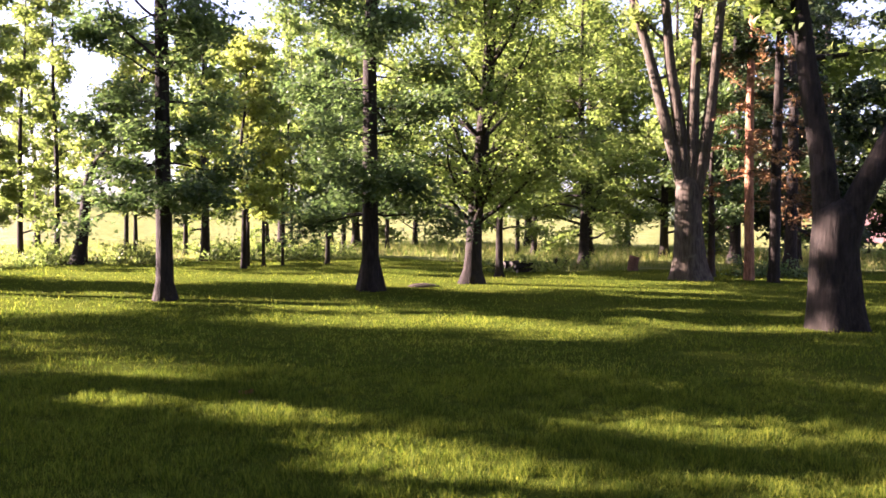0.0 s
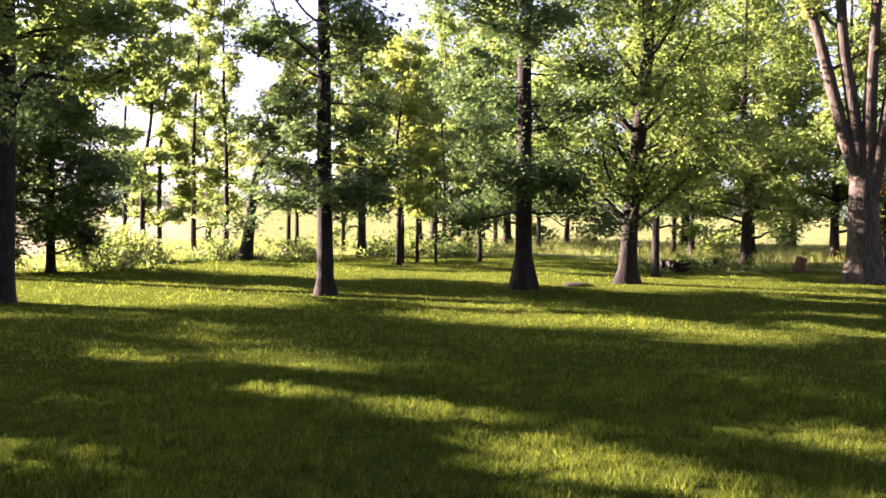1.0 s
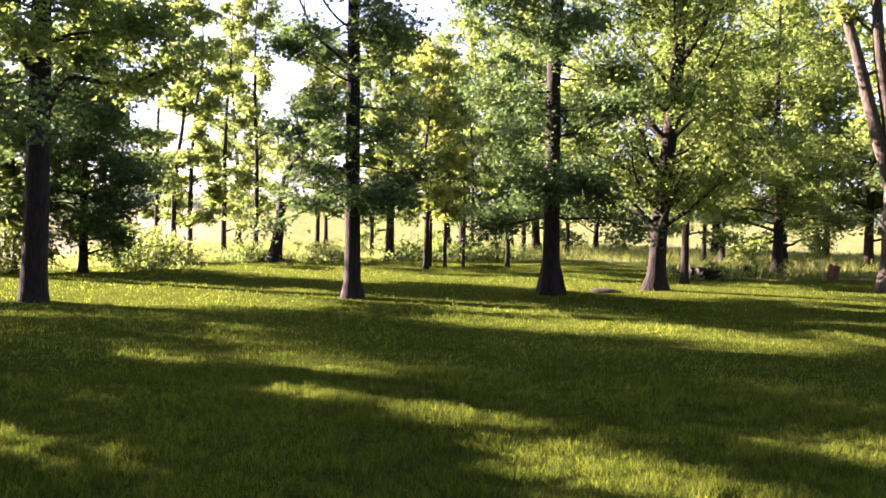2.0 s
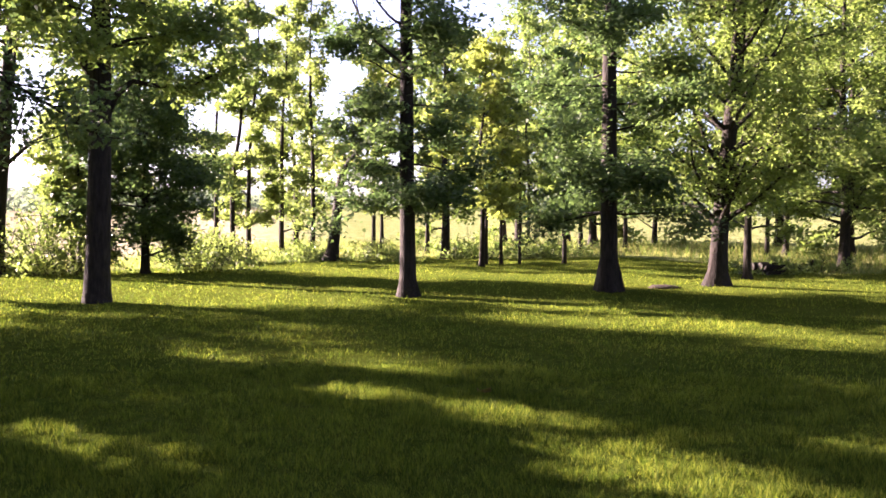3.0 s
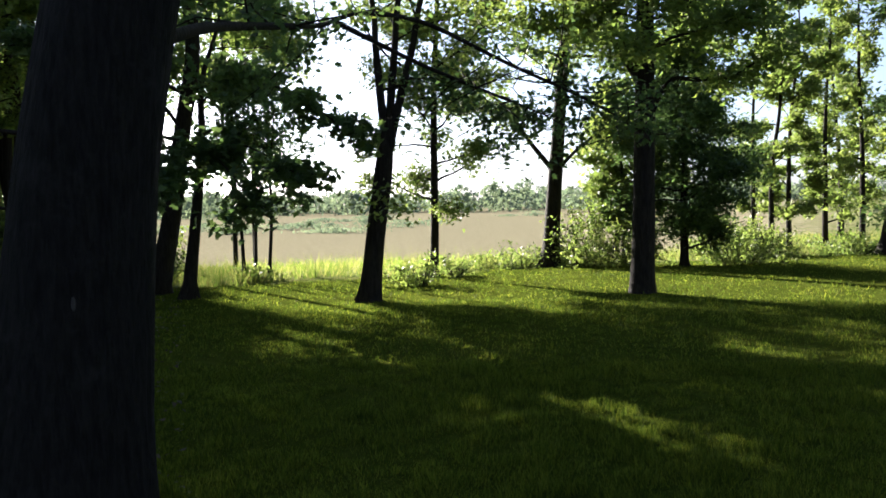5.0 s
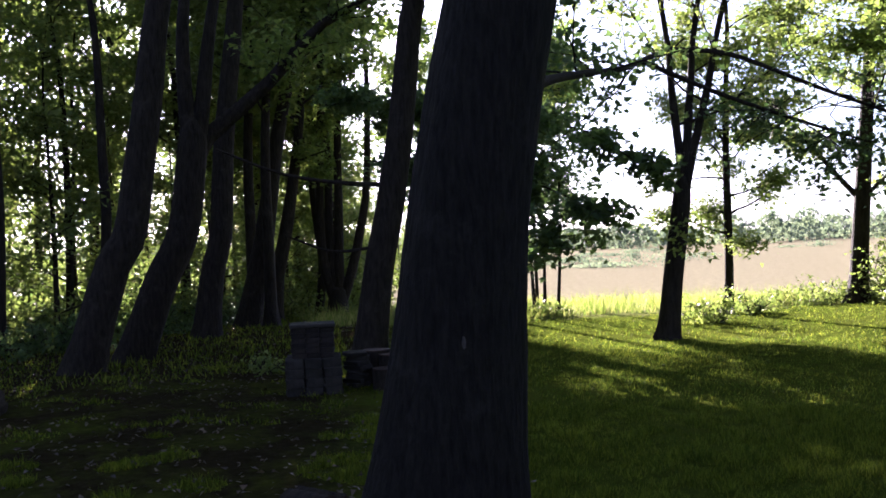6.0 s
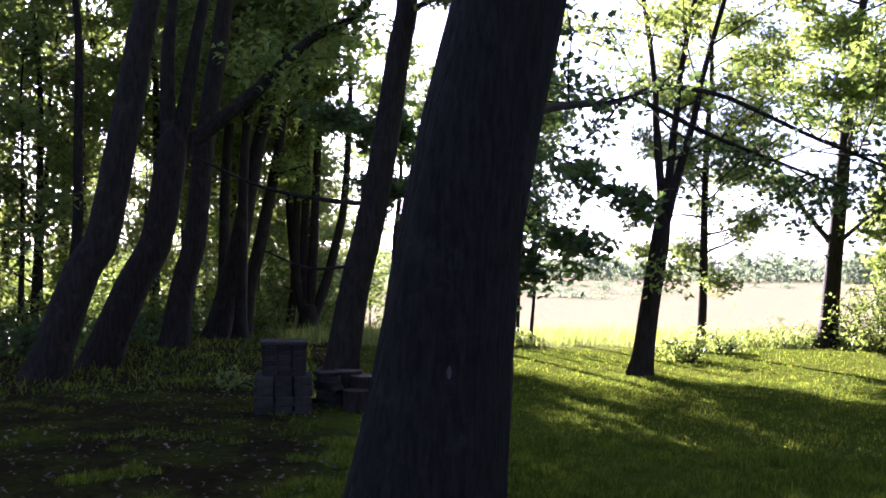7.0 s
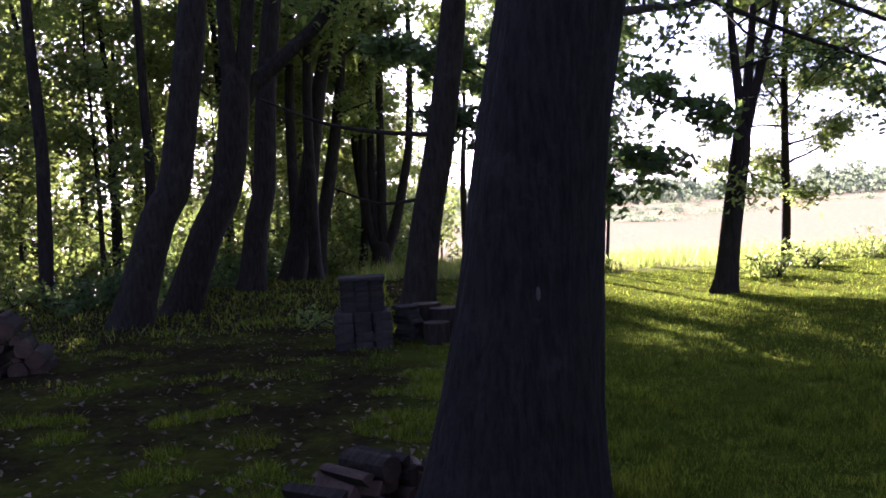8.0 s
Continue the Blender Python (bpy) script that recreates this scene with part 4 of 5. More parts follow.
# ---- the great trunk near by ----
def near_trunk():
    thing = root("near_oak", -4.77, 1.43, "great dark furrowed trunk standing over a heap of logs", "tree", LAWN)
    rng = np.random.default_rng(77)
    ctrl = [(-0.02, -0.1, -0.25), (0.0, -0.04, 0.0), (0.04, 0.09, 1.07), (0.08, 0.16, 1.76), (0.13, 0.26, 2.43), (0.3, 0.6, 4.5), (0.5, 0.9, 8.0), (0.6, 1.2, 15.0)]
    path = curve_through(ctrl, 150)
    z = path[:, 2]
    rad = (0.375 * (1 - 0.06 * np.clip(z, 0, 3)) + 0.06 * np.exp(-np.clip(z, 0, 9) / 0.6)) * np.where(z > 3, 1 - 0.062 * (z - 3), 1)
    sides = 120
    v, f = tube(path, np.maximum(rad, 0.04), sides, 0.28, 2.0, 0.012)
    v = v.reshape(len(path), sides, 3)
    for i in range(len(path)):
        centre = path[i]
        for j in range(sides):
            d = v[i, j] - centre
            th = 2 * math.pi * j / sides
            n1 = noise.noise(Vector((5.5 * math.cos(th), 5.5 * math.sin(th), z[i] * 0.9)))
            n2 = noise.noise(Vector((14 * math.cos(th), 14 * math.sin(th), z[i] * 2.2 + 7)))
            v[i, j] = centre + d * (1 + 0.03 * n1 - 0.045 * max(0.0, 0.35 - abs(n2) * 2.4))
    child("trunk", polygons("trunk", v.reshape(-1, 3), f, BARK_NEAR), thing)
    boughs = [([(-0.1, 0.42, 2.40), (-0.8, 1.15, 2.75), (-1.71, 1.97, 3.03), (-3.49, 3.86, 3.56), (-4.02, 4.51, 3.81), (-4.27, 5.02, 4.0)], 0.046),
              ([(-4.27, 5.02, 4.0), (-3.95, 5.74, 3.9), (-3.45, 6.72, 3.41), (-2.85, 7.66, 2.91), (-2.69, 8.29, 2.6)], 0.035),
              ([(-3.97, 4.4, 3.76), (-4.01, 5.68, 3.4), (-3.8, 6.65, 3.09), (-3.75, 7.68, 2.85)], 0.035)]
    lines = []
    for ctrl, r in boughs:
        line = curve_through(ctrl, 22)
        lines.append((line, np.linspace(r, r * 0.42, 22)))
        child("limb", round_shaded(polygons("limb", *tube(line, lines[-1][1], 8, 0, 1, 0.03), BARK_DARK)), thing)
    stems = [np.column_stack([path, rad])]
    crown_limbs, twigs = crown_of(rng, stems, 5.6, 15.0, 5.6, "oval", 22, 18, 0.02, 2.2)
    for line, r in crown_limbs:
        child("limb", round_shaded(polygons("limb", *tube(line, r, 6), BARK_DARK)), thing)
    hanging = []
    for line, r in lines:
        for _ in range(26 if r[0] < 0.04 else 9):
            i = int(rng.integers(11, 22) if r[0] < 0.04 else rng.integers(5, 15))
            w = rng.normal(0, 0.8, 3) * np.array([1, 1, 0.45])
            hanging.append(wander(rng, line[i], w / np.linalg.norm(w), rng.uniform(0.5, 1.5), 5, 0.2, -0.02))
    stuff("twig_work", polygons("twig_work", *joined([tube(t, np.linspace(0.012, 0.004, len(t)), 4) for t in twigs + hanging]), BARK_DARK), thing)
    stuff("crown", polygons("crown", *foliage(rng, twigs, 13000, 0.22, 0.8, 99, 0.3, False, (-4.77, 1.43, 0.0)), LEAF_OAK), thing)
    stuff("hanging_foliage", polygons("hanging_foliage", *foliage(rng, hanging, 3600, 0.088, 0.7, 99, 0.17, True, (-4.77, 1.43, 0.0)), LEAF_OAK), thing)
    for px, py, pz in ((0.70, -0.17, 1.16), (0.705, -0.13, 1.15)):
        near = min(range(len(path)), key=lambda i: abs(path[i][2] - pz))
        ring = v[near]
        best = max(range(sides), key=lambda j: (ring[j] - path[near]) @ np.array([0.93, -0.36 if px < 0.703 else -0.30, 0.0]))
        bm = bmesh.new()
        bmesh.ops.create_icosphere(bm, subdivisions=2, radius=1.0, matrix=Matrix.Translation(Vector(ring[best])) @ Matrix.Rotation(radians(-22), 4, "Z") @ Matrix.Rotation(radians(7), 4, "Y") @ Matrix.Diagonal((0.012, 0.011, 0.036, 1)))
        part("bark_scar", bm, SCAR, thing, "pale upright scar in the bark")


near_trunk()


# ---- shrubs ----
for k, (x, y, spread, tall, leaf, count, size) in enumerate([
        (-14.9, 18.2, 1.3, 1.9, LEAF_PALE, 4200, 0.09), (-16.0, 17.6, 1.2, 0.7, LEAF_PALE, 2400, 0.08), (-17.0, 16.6, 1.0, 0.55, LEAF_PALE, 1800, 0.08),
        (-12.2, 20.6, 1.2, 1.3, LEAF_PALE, 3000, 0.09), (-14.6, 25.3, 1.4, 1.2, LEAF_PALE, 3000, 0.1), (-16.0, 26.3, 1.2, 1.5, LEAF_PALE, 2600, 0.1),
        (-12.9, 28.2, 1.5, 0.8, LEAF_MAPLE, 2600, 0.1), (-10.6, 29.6, 1.4, 0.8, LEAF_PALE, 2400, 0.1), (-18.3, 9.9, 0.5, 0.5, LEAF_PALE, 700, 0.1), (-15.2, 13.3, 0.35, 0.6, LEAF_PALE, 500, 0.08),
        (-14.0, 11.3, 0.5, 0.8, LEAF_PALE, 600, 0.09), (-18.5, 7.6, 0.8, 1.4, LEAF_PALE, 1500, 0.1), (-7.9, 33.6, 1.6, 1.0, LEAF_MAPLE, 2600, 0.11), (-5.2, 34.5, 1.7, 1.0, LEAF_MAPLE, 2600, 0.11),
        (-13.0, 2.2, 0.3, 0.3, LEAF_PALE, 300, 0.07), (2.2, 25.0, 0.9, 0.5, LEAF_PALE, 1200, 0.09), (3.6, 26.6, 0.8, 0.45, LEAF_PALE, 1000, 0.09), (9.3, 24.6, 1.3, 0.5, LEAF_OAK, 1400, 0.09),
        (-20.62, -4.18, 1.6, 1.4, LEAF_MAPLE, 3000, 0.11), (-22.57, -1.64, 1.6, 1.3, LEAF_PALE, 3000, 0.11), (-24.5, 1.9, 1.6, 1.3, LEAF_MAPLE, 3000, 0.11), (-27.43, 5.46, 1.6, 1.6, LEAF_PALE, 3000, 0.11),
        (-24.16, -6.11, 1.8, 1.8, LEAF_PALE, 3000, 0.12), (-28.5, 8.2, 1.4, 1.2, LEAF_PALE, 2400, 0.11),
        (-21.52, 0.94, 1.3, 0.9, LEAF_OAK, 1800, 0.11), (-18.65, -0.71, 1.1, 0.7, LEAF_OAK, 1500, 0.11), (-19.1, -3.11, 1.2, 0.9, LEAF_MAPLE, 1700, 0.11), (-23.48, 2.98, 1.3, 0.9, LEAF_OAK, 1800, 0.11),
        (-25.76, 3.83, 1.4, 1.0, LEAF_OAK, 1800, 0.12), (-26.7, -3.05, 1.9, 1.5, LEAF_MAPLE, 2400, 0.13), (-27.53, 0.46, 1.9, 1.5, LEAF_OAK, 2400, 0.13), (-30.46, 4.12, 1.9, 1.6, LEAF_MAPLE, 2400, 0.13)]):
    bush("shrub", "low leafy shrub growing at the grass edge", x, y, spread, tall, leaf, 200 + k, count, size)


rng = np.random.default_rng(57)
for k in range(12):
    a, r = 73.5 + 4.2 * k + rng.uniform(-0.8, 0.8), rng.uniform(30, 40)
    bush("shrub", "tall leafy undergrowth shrub deep in the wood", -r * math.sin(radians(a)), r * math.cos(radians(a)), 2.2, rng.uniform(2.4, 3.6), LEAF_MAPLE if k % 2 else LEAF_PALE,
         260 + k, 2600, 0.2, "undergrowth shrubs of the wood")


# ---- outdoor hearth of stacked stone ----
def stone_mesh(sx, sy, sz, seed, wobble=0.12):
    r = random.Random(seed)
    bm = bmesh.new()
    bmesh.ops.create_cube(bm, size=1.0)
    bmesh.ops.bevel(bm, geom=bm.edges[:], offset=0.09, segments=1, affect="EDGES")
    for v in bm.verts:
        v.co = Vector((v.co.x * sx * (1 + r.uniform(-wobble, wobble)), v.co.y * sy * (1 + r.uniform(-wobble, wobble)), v.co.z * sz * (1 + r.uniform(-wobble, wobble) * 0.5)))
    me = bpy.data.meshes.new("stone")
    bm.to_mesh(me)
    bm.free()
    return me


def hearth(x, y, turn):
    thing = root("stone_hearth", x, y, "dark outdoor hearth of stacked stones with a square chimney", "fireplace", turn=turn)
    r = random.Random(4)
    low = [stone_mesh(0.21, 0.16, 0.115, 10 + k) for k in range(4)]
    for me in low:
        me.materials.append(STONE)
    small = [stone_mesh(0.17, 0.10, 0.062, 20 + k, 0.07) for k in range(3)]
    for me in small:
        me.materials.append(DARK_BRICK)

    def course(meshes, w, d, z, step, deep, high, name):
        spots = []
        n, m = max(2, round(w / step)), max(1, round(d / step) - 1)
        for k in range(n):
            for side in (-1, 1):
                spots.append((-w / 2 + (k + 0.5) * w / n, side * (d / 2 - deep / 2), 0))
        for k in range(m):
            for side in (-1, 1):
                spots.append((side * (w / 2 - deep / 2), -d / 2 + deep + (k + 0.5) * (d - 2 * deep) / m, 90))
        for px, py, a in spots:
            ob = child(name, r.choice(meshes), thing)
            ob.matrix_local = pose(px + r.uniform(-0.008, 0.008), py + r.uniform(-0.008, 0.008), z + high / 2, 0, 0, a + r.uniform(-3, 3))

    for k in range(4):
        course(low, 0.66, 0.60, -0.02 + k * 0.112, 0.21, 0.16, 0.115, "stone")
    for k in range(6):
        course(small, 0.50, 0.44, 0.43 + k * 0.06, 0.17, 0.10, 0.062, "brick")
    core = bmesh.new()
    bmesh.ops.create_cube(core, size=1.0, matrix=Matrix.Translation((0, 0, 0.2)) @ Matrix.Diagonal((0.4, 0.34, 0.4, 1)))
    bmesh.ops.create_cube(core, size=1.0, matrix=Matrix.Translation((0, 0, 0.56)) @ Matrix.Diagonal((0.34, 0.28, 0.34, 1)))
    part("core", core, DARK_BRICK, thing)
    cap = bmesh.new()
    bmesh.ops.create_cube(cap, size=1.0, matrix=Matrix.Translation((0, 0, 0.81)) @ Matrix.Diagonal((0.54, 0.48, 0.045, 1)))
    bmesh.ops.bevel(cap, geom=cap.edges[:], offset=0.01, segments=1, affect="EDGES")
    part("capstone", cap, STONE, thing)


hearth(-10.67, 2.28, 75)


def flat_stones(x, y):
    """A small stack of flat stones beside the hearth."""
    r = random.Random(9)
    for k in range(8):
        me = stone_mesh(r.uniform(0.26, 0.34), r.uniform(0.2, 0.26), 0.055, 40 + k, 0.1)
        me.materials.append(STONE)
        ob = new("flat_stone", me)
        ob.matrix_world = pose(x + r.uniform(-0.03, 0.03), y + r.uniform(-0.03, 0.03), height(x, y) + 0.025 + k * 0.054, 0, 0, r.uniform(0, 360))
        tagged(ob, "flat grey stone in a low stack beside the hearth", "stone", "stack of flat stones")


flat_stones(-10.76, 2.85)


def log_mesh(length, radius, seed, split=False):
    """A sawn log along x, whole or split, with uneven bark and flat sawn ends."""
    r = random.Random(seed)
    bm = bmesh.new()
    n = 14
    if split:
        a0 = r.uniform(60, 110)
        outline = [(0.0, 0.0)] + [(math.cos(radians(a0 * k / 6)), math.sin(radians(a0 * k / 6))) for k in range(7)]
        cx, cy = sum(p[0] for p in outline) / 8, sum(p[1] for p in outline) / 8
        outline = [((p[0] - cx) * radius, (p[1] - cy) * radius) for p in outline]
    else:
        outline = [(math.cos(2 * math.pi * k / n) * radius * r.uniform(0.93, 1.06), math.sin(2 * math.pi * k / n) * radius * r.uniform(0.93, 1.06)) for k in range(n)]
    rings = []
    for i in range(4):
        rings.append([bm.verts.new((length * (i / 3 - 0.5), p[0] * r.uniform(0.97, 1.03), p[1] * r.uniform(0.97, 1.03))) for p in outline])
    m = len(outline)
    for i in range(3):
        for k in range(m):
            bm.faces.new((rings[i][k], rings[i][(k + 1) % m], rings[i + 1][(k + 1) % m], rings[i + 1][k]))
    for end in (list(reversed(rings[0])), rings[3]):
        f = bm.faces.new(end)
        f.material_index = 1
    if split:
        for f in bm.faces:
            if f.material_index == 0 and any(v.co.yz.length < 0.55 * radius for v in f.verts):
                f.material_index = 1
    me = bpy.data.meshes.new("log")
    bm.to_mesh(me)
    bm.free()
    me.materials.append(BARK_DARK)
    me.materials.append(SPLIT_WOOD)
    return me


def log_heap(x, y, turn, rows, seed, length, radius, label, group, name="firewood_log", slack=0.35, cut=None):
    """Logs lying on one another in rows."""
    r = random.Random(seed)
    kinds = [log_mesh(length * r.uniform(0.9, 1.1), radius * r.uniform(0.85, 1.15), seed + k, k % 3 != 0) for k in range(6)]
    for me in kinds:
        me.materials[1] = cut or SPLIT_WOOD
    c, s = math.cos(radians(turn)), math.sin(radians(turn))
    for level, n in enumerate(rows):
        for k in range(n):
            off = (k - (n - 1) / 2) * radius * 1.75 + r.uniform(-0.03, 0.03)
            along = r.uniform(-0.08, 0.08)
            ob = new(name, r.choice(kinds))
            px, py = x + c * along - s * off, y + s * along + c * off
            ob.matrix_world = pose(px, py, height(px, py) + radius * (0.62 + 1.22 * level), r.uniform(0, 360), r.uniform(-4, 4), turn + r.uniform(-12, 12) * slack)
            tagged(ob, label, "log", group)


log_heap(-5.29, 0.76, 20, (8, 6, 3), 71, 0.4, 0.068, "dark split log in a heap by a trunk", "log heap by the great trunk", slack=3.0, cut=DARK_SPLIT)
log_heap(-11.37, -1.85, -8, (8, 8, 7, 6, 5, 4), 72, 0.46, 0.095, "dark red-brown split firewood log in a stack", "stacked firewood", cut=DARK_SPLIT)


def log_round(name, label, x, y, r0, tall, seed, tilt=0.0, bark=None, cut=None):
    thing = root(name, x, y, label, "log")
    path = curve_through([(0, 0, -0.03), (0.0, 0.0, tall * 0.5), (tilt, 0, tall)], 8)
    v, f = tube(path, np.full(8, r0), 18, 0.15 if name == "tree_stump" else 0.0, seed, 0.05)
    child("bark", round_shaded(polygons("bark", v, f, bark or BARK_DARK)), thing)
    bm = bmesh.new()
    bm.faces.new([bm.verts.new(tuple(p)) for p in v[-18:]])
    face = bmesh.ops.extrude_face_region(bm, geom=bm.faces[:])
    bmesh.ops.translate(bm, verts=[g for g in face["geom"] if isinstance(g, bmesh.types.BMVert)], vec=(0, 0, 0.012))
    part("sawn_top", bm, cut or SPLIT_WOOD, thing, "weathered sawn top")


for k, (x, y, r0, tall) in enumerate([(-10.33, 3.07, 0.16, 0.24), (-10.72, 3.33, 0.19, 0.36), (-10.37, 3.57, 0.17, 0.32), (-10.97, 3.18, 0.18, 0.40)]):
    log_round("log_round", "upright sawn log round beside the hearth", x, y, r0, tall, 80 + k, cut=DARK_SPLIT)
log_round("tree_stump", "weathered red-brown stump standing on the lawn", 5.67, 26.04, 0.15, 0.42, 90, 0.05, BARK_STUMP)
log_round("log_post", "short upright log in the rough grass", 3.51, 26.97, 0.08, 0.3, 91, 0.0, BARK_GREY)
log_heap(2.1, 24.7, 40, (4, 3), 73, 0.6, 0.11, "grey weathered log in a low heap", "old log heap on the grass", cut=OLD_WOOD)


# ---- a barn far off between the trees ----
def barn(x, y, turn):
    thing = root("barn", x, y, "low dark red barn with a pale metal roof far off", "barn", turn=turn)
    body = bmesh.new()
    bmesh.ops.create_cube(body, size=1.0, matrix=Matrix.Translation((0, 0, 1.3)) @ Matrix.Diagonal((9, 6, 2.8, 1)))
    part("wall", body, BARN_WALL, thing)
    for side in (-1, 1):
        roof = bmesh.new()
        bmesh.ops.create_cube(roof, size=1.0, matrix=Matrix.Translation((0, side * 1.72, 3.3)) @ Matrix.Rotation(radians(-side * 22), 4, "X") @ Matrix.Diagonal((9.6, 3.8, 0.1, 1)))
        part("roof", roof, BARN_ROOF, thing)
    for k, gx in enumerate((-3.0, 0.0, 3.0)):
        door = bmesh.new()
        bmesh.ops.create_cube(door, size=1.0, matrix=Matrix.Translation((gx, -3.02, 1.05)) @ Matrix.Diagonal((1.8, 0.08, 2.1, 1)))
        part("door", door, BARN_ROOF if k == 1 else BARN_WALL, thing)


barn(32.5, 60.5, 15)


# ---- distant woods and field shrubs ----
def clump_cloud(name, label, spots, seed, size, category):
    """Many leafy clumps far off, in the haze-tinted leaf colour: spots are rows of x, y, spread, tall, number."""
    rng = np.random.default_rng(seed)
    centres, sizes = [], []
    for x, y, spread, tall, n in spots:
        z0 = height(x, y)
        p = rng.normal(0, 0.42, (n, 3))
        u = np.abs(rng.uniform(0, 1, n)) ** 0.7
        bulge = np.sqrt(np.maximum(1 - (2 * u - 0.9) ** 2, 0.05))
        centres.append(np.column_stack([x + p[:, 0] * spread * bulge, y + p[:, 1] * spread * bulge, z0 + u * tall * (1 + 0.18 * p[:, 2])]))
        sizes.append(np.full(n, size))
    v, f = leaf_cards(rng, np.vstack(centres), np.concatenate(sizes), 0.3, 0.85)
    return tagged(new(name, polygons(name, v, f, LEAF_HAZED)), label, category, kind="stuff")


rng = np.random.default_rng(8)
spots = []
for k in range(330):
    a, r = rng.uniform(-45, 112), rng.uniform(430, 640)
    if 8 < a < 36:
        r += 120
    spots.append((-r * math.sin(radians(a)), r * math.cos(radians(a)), rng.uniform(14, 26), rng.uniform(8, 15), 320))
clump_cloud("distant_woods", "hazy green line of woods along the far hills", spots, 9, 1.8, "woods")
spots = []
for k in range(80):
    a, r = rng.uniform(42, 84), rng.uniform(150, 360)
    if a > 46 + 0.03 * (r - 125) or k % 6 == 0:
        spots.append((-r * math.sin(radians(a)), r * math.cos(radians(a)), rng.uniform(3, 8), rng.uniform(0.5, 1.7), 260))
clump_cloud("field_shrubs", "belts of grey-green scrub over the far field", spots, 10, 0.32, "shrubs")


# ---- grass ----
def blades(name, label, count, seed, near, far, yaw0, yaw1, tall, wide, material, keep=lambda x, y, r, a: True, power=1.0):
    """Single bent blades scattered over a stretch of ground, denser near."""
    rng = np.random.default_rng(seed)
    u = rng.uniform(0, 1, count) ** power
    r = near + (far - near) * u
    a = rng.uniform(yaw0, yaw1, count)
    x, y = -r * np.sin(np.radians(a)), r * np.cos(np.radians(a))
    ok = np.array([keep(*q) for q in zip(x, y, r, a)])
    x, y = x[ok], y[ok]
    n = len(x)
    z = np.array([height(*q) for q in zip(x, y)]) - 0.01
    foot = np.column_stack([x, y, z])
    patch = np.array([0.85 + 0.5 * noise.noise(Vector((px * 0.8, py * 0.8, 3.0))) + 1.2 * noise.noise(Vector((px * 4.2, py * 4.2, 8.0))) for px, py in zip(x, y)]).clip(0.3, 1.9)
    h = (tall * rng.uniform(0.45, 1.25, n) * patch)[:, None]
    az, lean = rng.uniform(0, 2 * math.pi, n), rng.uniform(0.1, 0.9, n)
    d = np.column_stack([np.cos(az), np.sin(az), np.zeros(n)])
    az2 = rng.uniform(0, 2 * math.pi, n)
    w = np.column_stack([np.cos(az2), np.sin(az2), np.zeros(n)]) * (wide * rng.uniform(0.6, 1.4, n))[:, None]
    tip = foot + d * h * lean[:, None] + np.array([0, 0, 1]) * h * np.sqrt(np.maximum(1 - 0.6 * lean ** 2, 0.2))[:, None]
    v = np.stack([foot - w / 2, foot + w / 2, tip], 1).reshape(-1, 3)
    return tagged(new(name, polygons(name, v, np.arange(3 * n).reshape(n, 3), material)), label, "grass", kind="stuff")


def off_mould(x, y, r, a):
    if a > 68 and r > 4 and noise.noise(Vector((x * 1.7, y * 1.7, 4.0))) > 0.24 - 0.5 * smooth((a - 68) / 14):
        return False
    return not (a > 76 and r > 15) and math.hypot(x + 4.77, y - 1.43) > 0.5


blades("lawn_grass", "short green mown grass of the lawn", 430000, 301, 3.9, 9.0, -29, 99, 0.072, 0.0078, GRASS, off_mould, 0.85)
blades("lawn_grass_underfoot", "short green mown grass close round the path", 60000, 311, 0.2, 4.0, -180, 180, 0.058, 0.0095, GRASS, off_mould, 0.6)
blades("lawn_grass_behind", "short green mown grass behind the path", 70000, 312, 3.9, 13.0, 99, 331, 0.058, 0.013, GRASS, off_mould, 0.7)
blades("lawn_grass_beyond", "short green mown grass farther over the lawn", 150000, 306, 8.8, 15.0, -30, 99, 0.058, 0.014, GRASS, off_mould, 0.9)
blades("lawn_grass_afar", "short green mown grass at the far side of the lawn", 165000, 302, 14.6, 34.0, -30, 96, 0.06, 0.017, GRASS, lambda x, y, r, a: off_mould(x, y, r, a) and r < lawn_edge(a), 0.9)
blades("meadow_grass", "tall rough meadow grass with pale seed heads", 90000, 303, 19.0, 48.0, -30, 80, 0.38, 0.02, GRASS_TALL,
       lambda x, y, r, a: r > lawn_edge(a) + 1.6 * noise.noise(Vector((x * 0.4, y * 0.4, 1))), 1.3)


blades("woodland_grass", "thin tall grass on the floor of the wood", 32000, 305, 13.0, 31.0, 75, 125, 0.12, 0.02, GRASS)


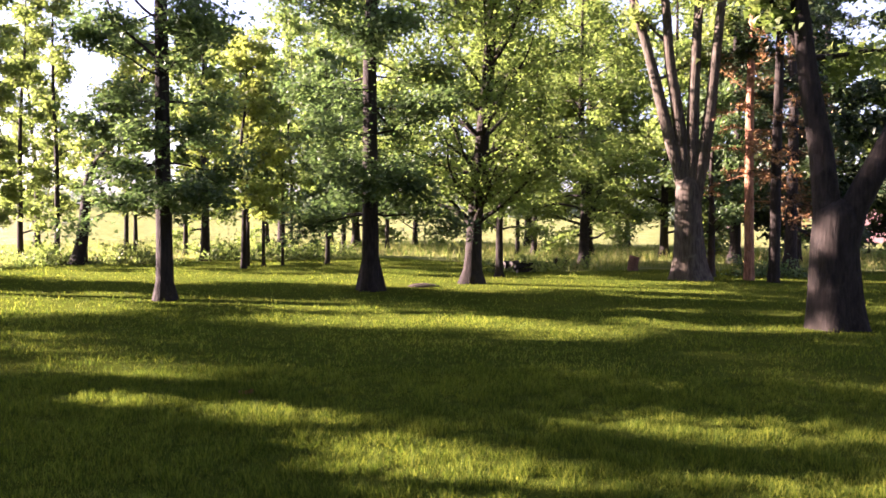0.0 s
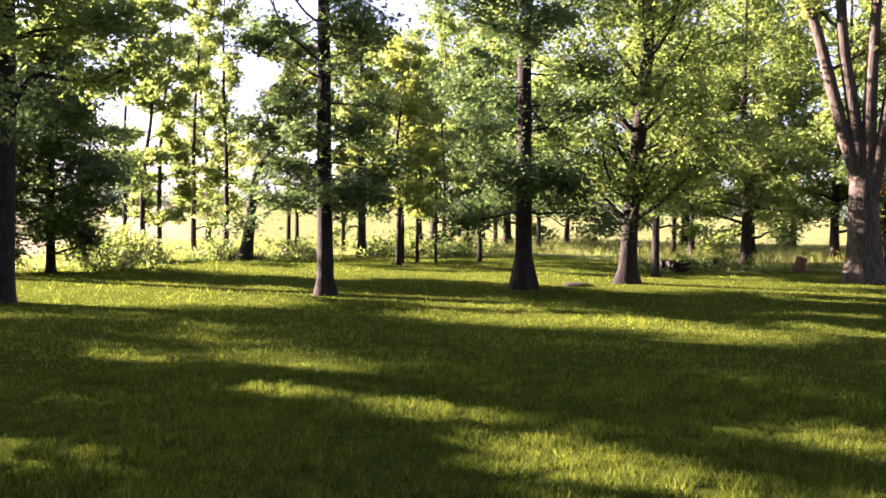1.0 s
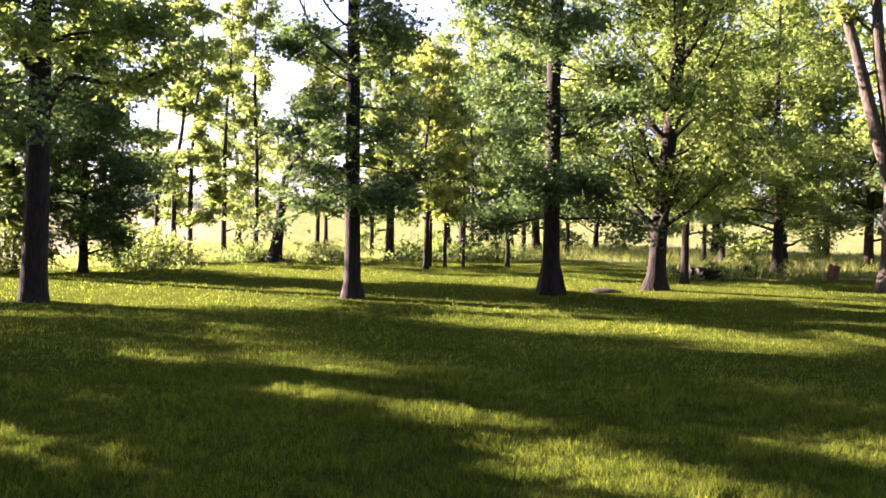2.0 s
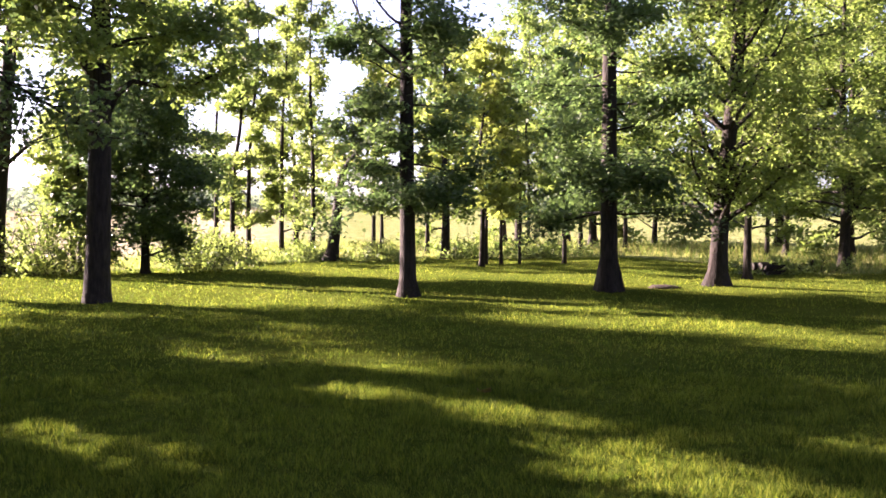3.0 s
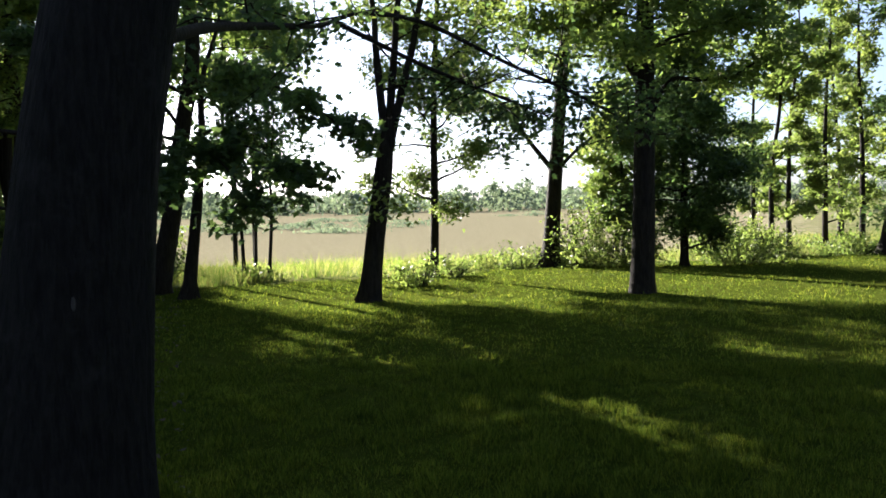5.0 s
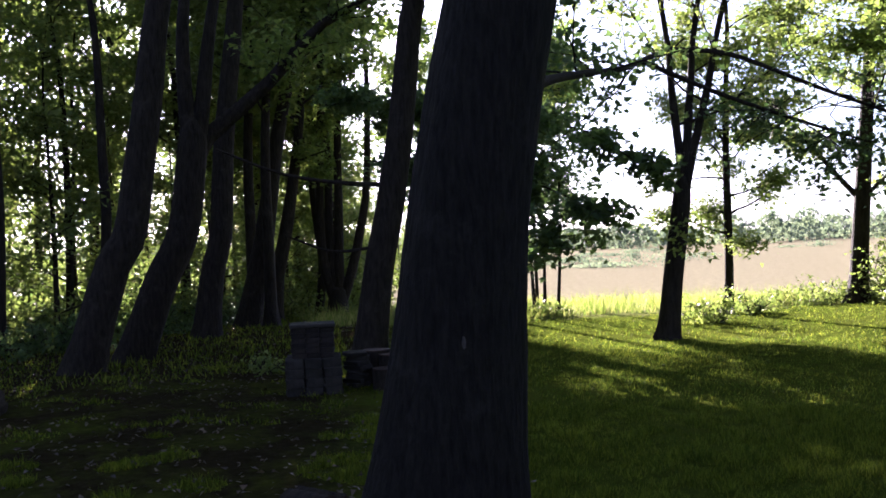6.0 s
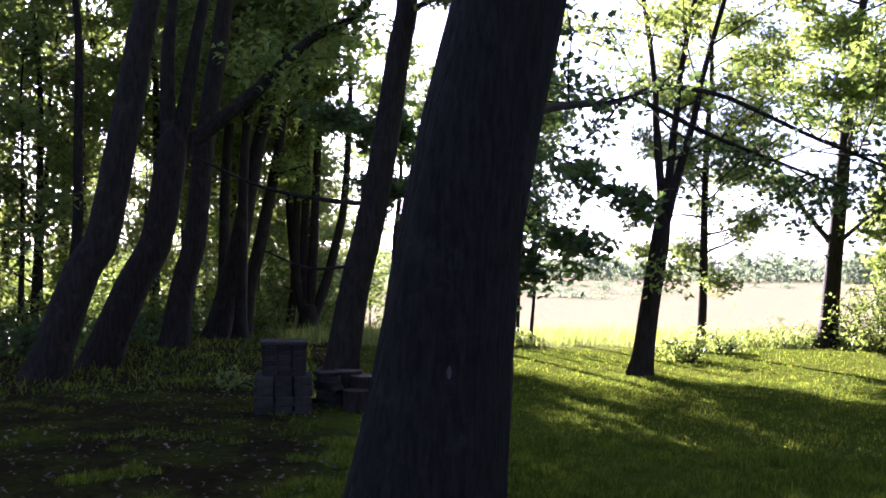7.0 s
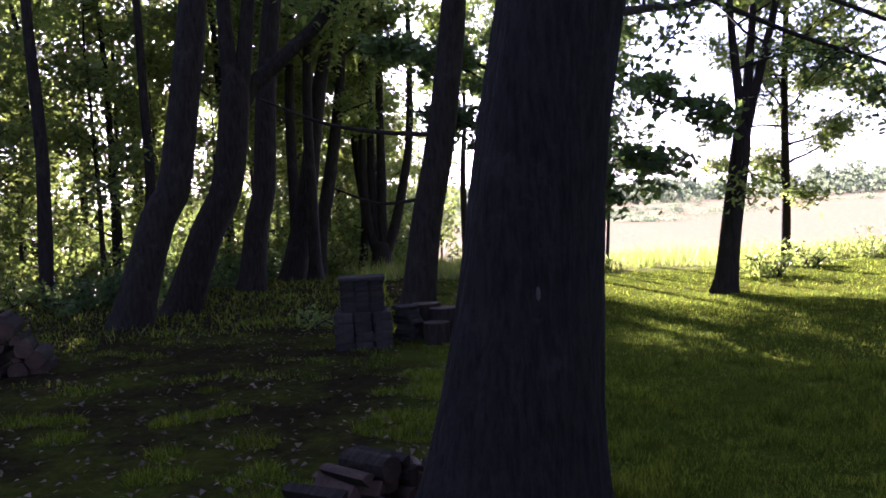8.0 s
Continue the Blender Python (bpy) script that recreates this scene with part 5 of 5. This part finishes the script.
def litter(count, seed):
    rng = np.random.default_rng(seed)
    a, r = rng.uniform(66, 125, count), rng.uniform(3.8, 24, count)
    x, y = -r * np.sin(np.radians(a)), r * np.cos(np.radians(a))
    c = np.column_stack([x, y, [height(*q) + 0.03 for q in zip(x, y)]])
    v, f = leaf_cards(rng, c, np.full(count, 0.048), 1.6)
    tagged(new("fallen_leaves", polygons("fallen_leaves", v, f, LITTER)), "dry brown fallen leaves lying in the grass", "leaves", kind="stuff")


litter(6500, 304)


# ---- small things on the lawn ----
def dry_leaf(x, y, turn):
    """One curled leaf lying on the grass tips."""
    bm = bmesh.new()
    rows = []
    for i in range(7):
        u = i / 6
        w = 0.05 * math.sin(math.pi * min(1, u * 0.92 + 0.08)) ** 0.7
        rows.append([bm.verts.new((0.13 * (u - 0.5), w * c, 0.03 + 0.05 * (u - 0.45) ** 2 + 0.028 * c * c + 0.006 * math.sin(5 * u + 2 * c))) for c in (-1, -0.5, 0, 0.5, 1)])
    for i in range(6):
        for j in range(4):
            bm.faces.new((rows[i][j], rows[i + 1][j], rows[i + 1][j + 1], rows[i][j + 1]))
    bmesh.ops.solidify(bm, geom=bm.faces[:], thickness=0.0015)
    me = bpy.data.meshes.new("dry_leaf")
    bm.to_mesh(me)
    bm.free()
    me.materials.append(DRY_LEAF)
    ob = new("dry_leaf", round_shaded(me))
    ob.matrix_world = pose(x, y, height(x, y) - 0.02, 0, 0, turn)
    tagged(ob, "curled orange-brown dry leaf lying on the grass", "leaf")


dry_leaf(-1.70, 7.52, 35)


def soil_mound(x, y):
    bm = bmesh.new()
    r = random.Random(12)
    bmesh.ops.create_icosphere(bm, subdivisions=3, radius=1.0)
    for v in bm.verts:
        k = 1 + r.uniform(-0.1, 0.1)
        v.co = Vector((v.co.x * 0.34 * k, v.co.y * 0.2 * k, v.co.z * 0.06 * k))
    me = bpy.data.meshes.new("soil_mound")
    bm.to_mesh(me)
    bm.free()
    me.materials.append(BARE_SOIL)
    ob = new("soil_mound", round_shaded(me))
    ob.matrix_world = pose(x, y, height(x, y) + 0.02, 0, 0, 10)
    tagged(ob, "low dark mound of bare soil in the lawn", "soil")


soil_mound(-0.42, 19.14)
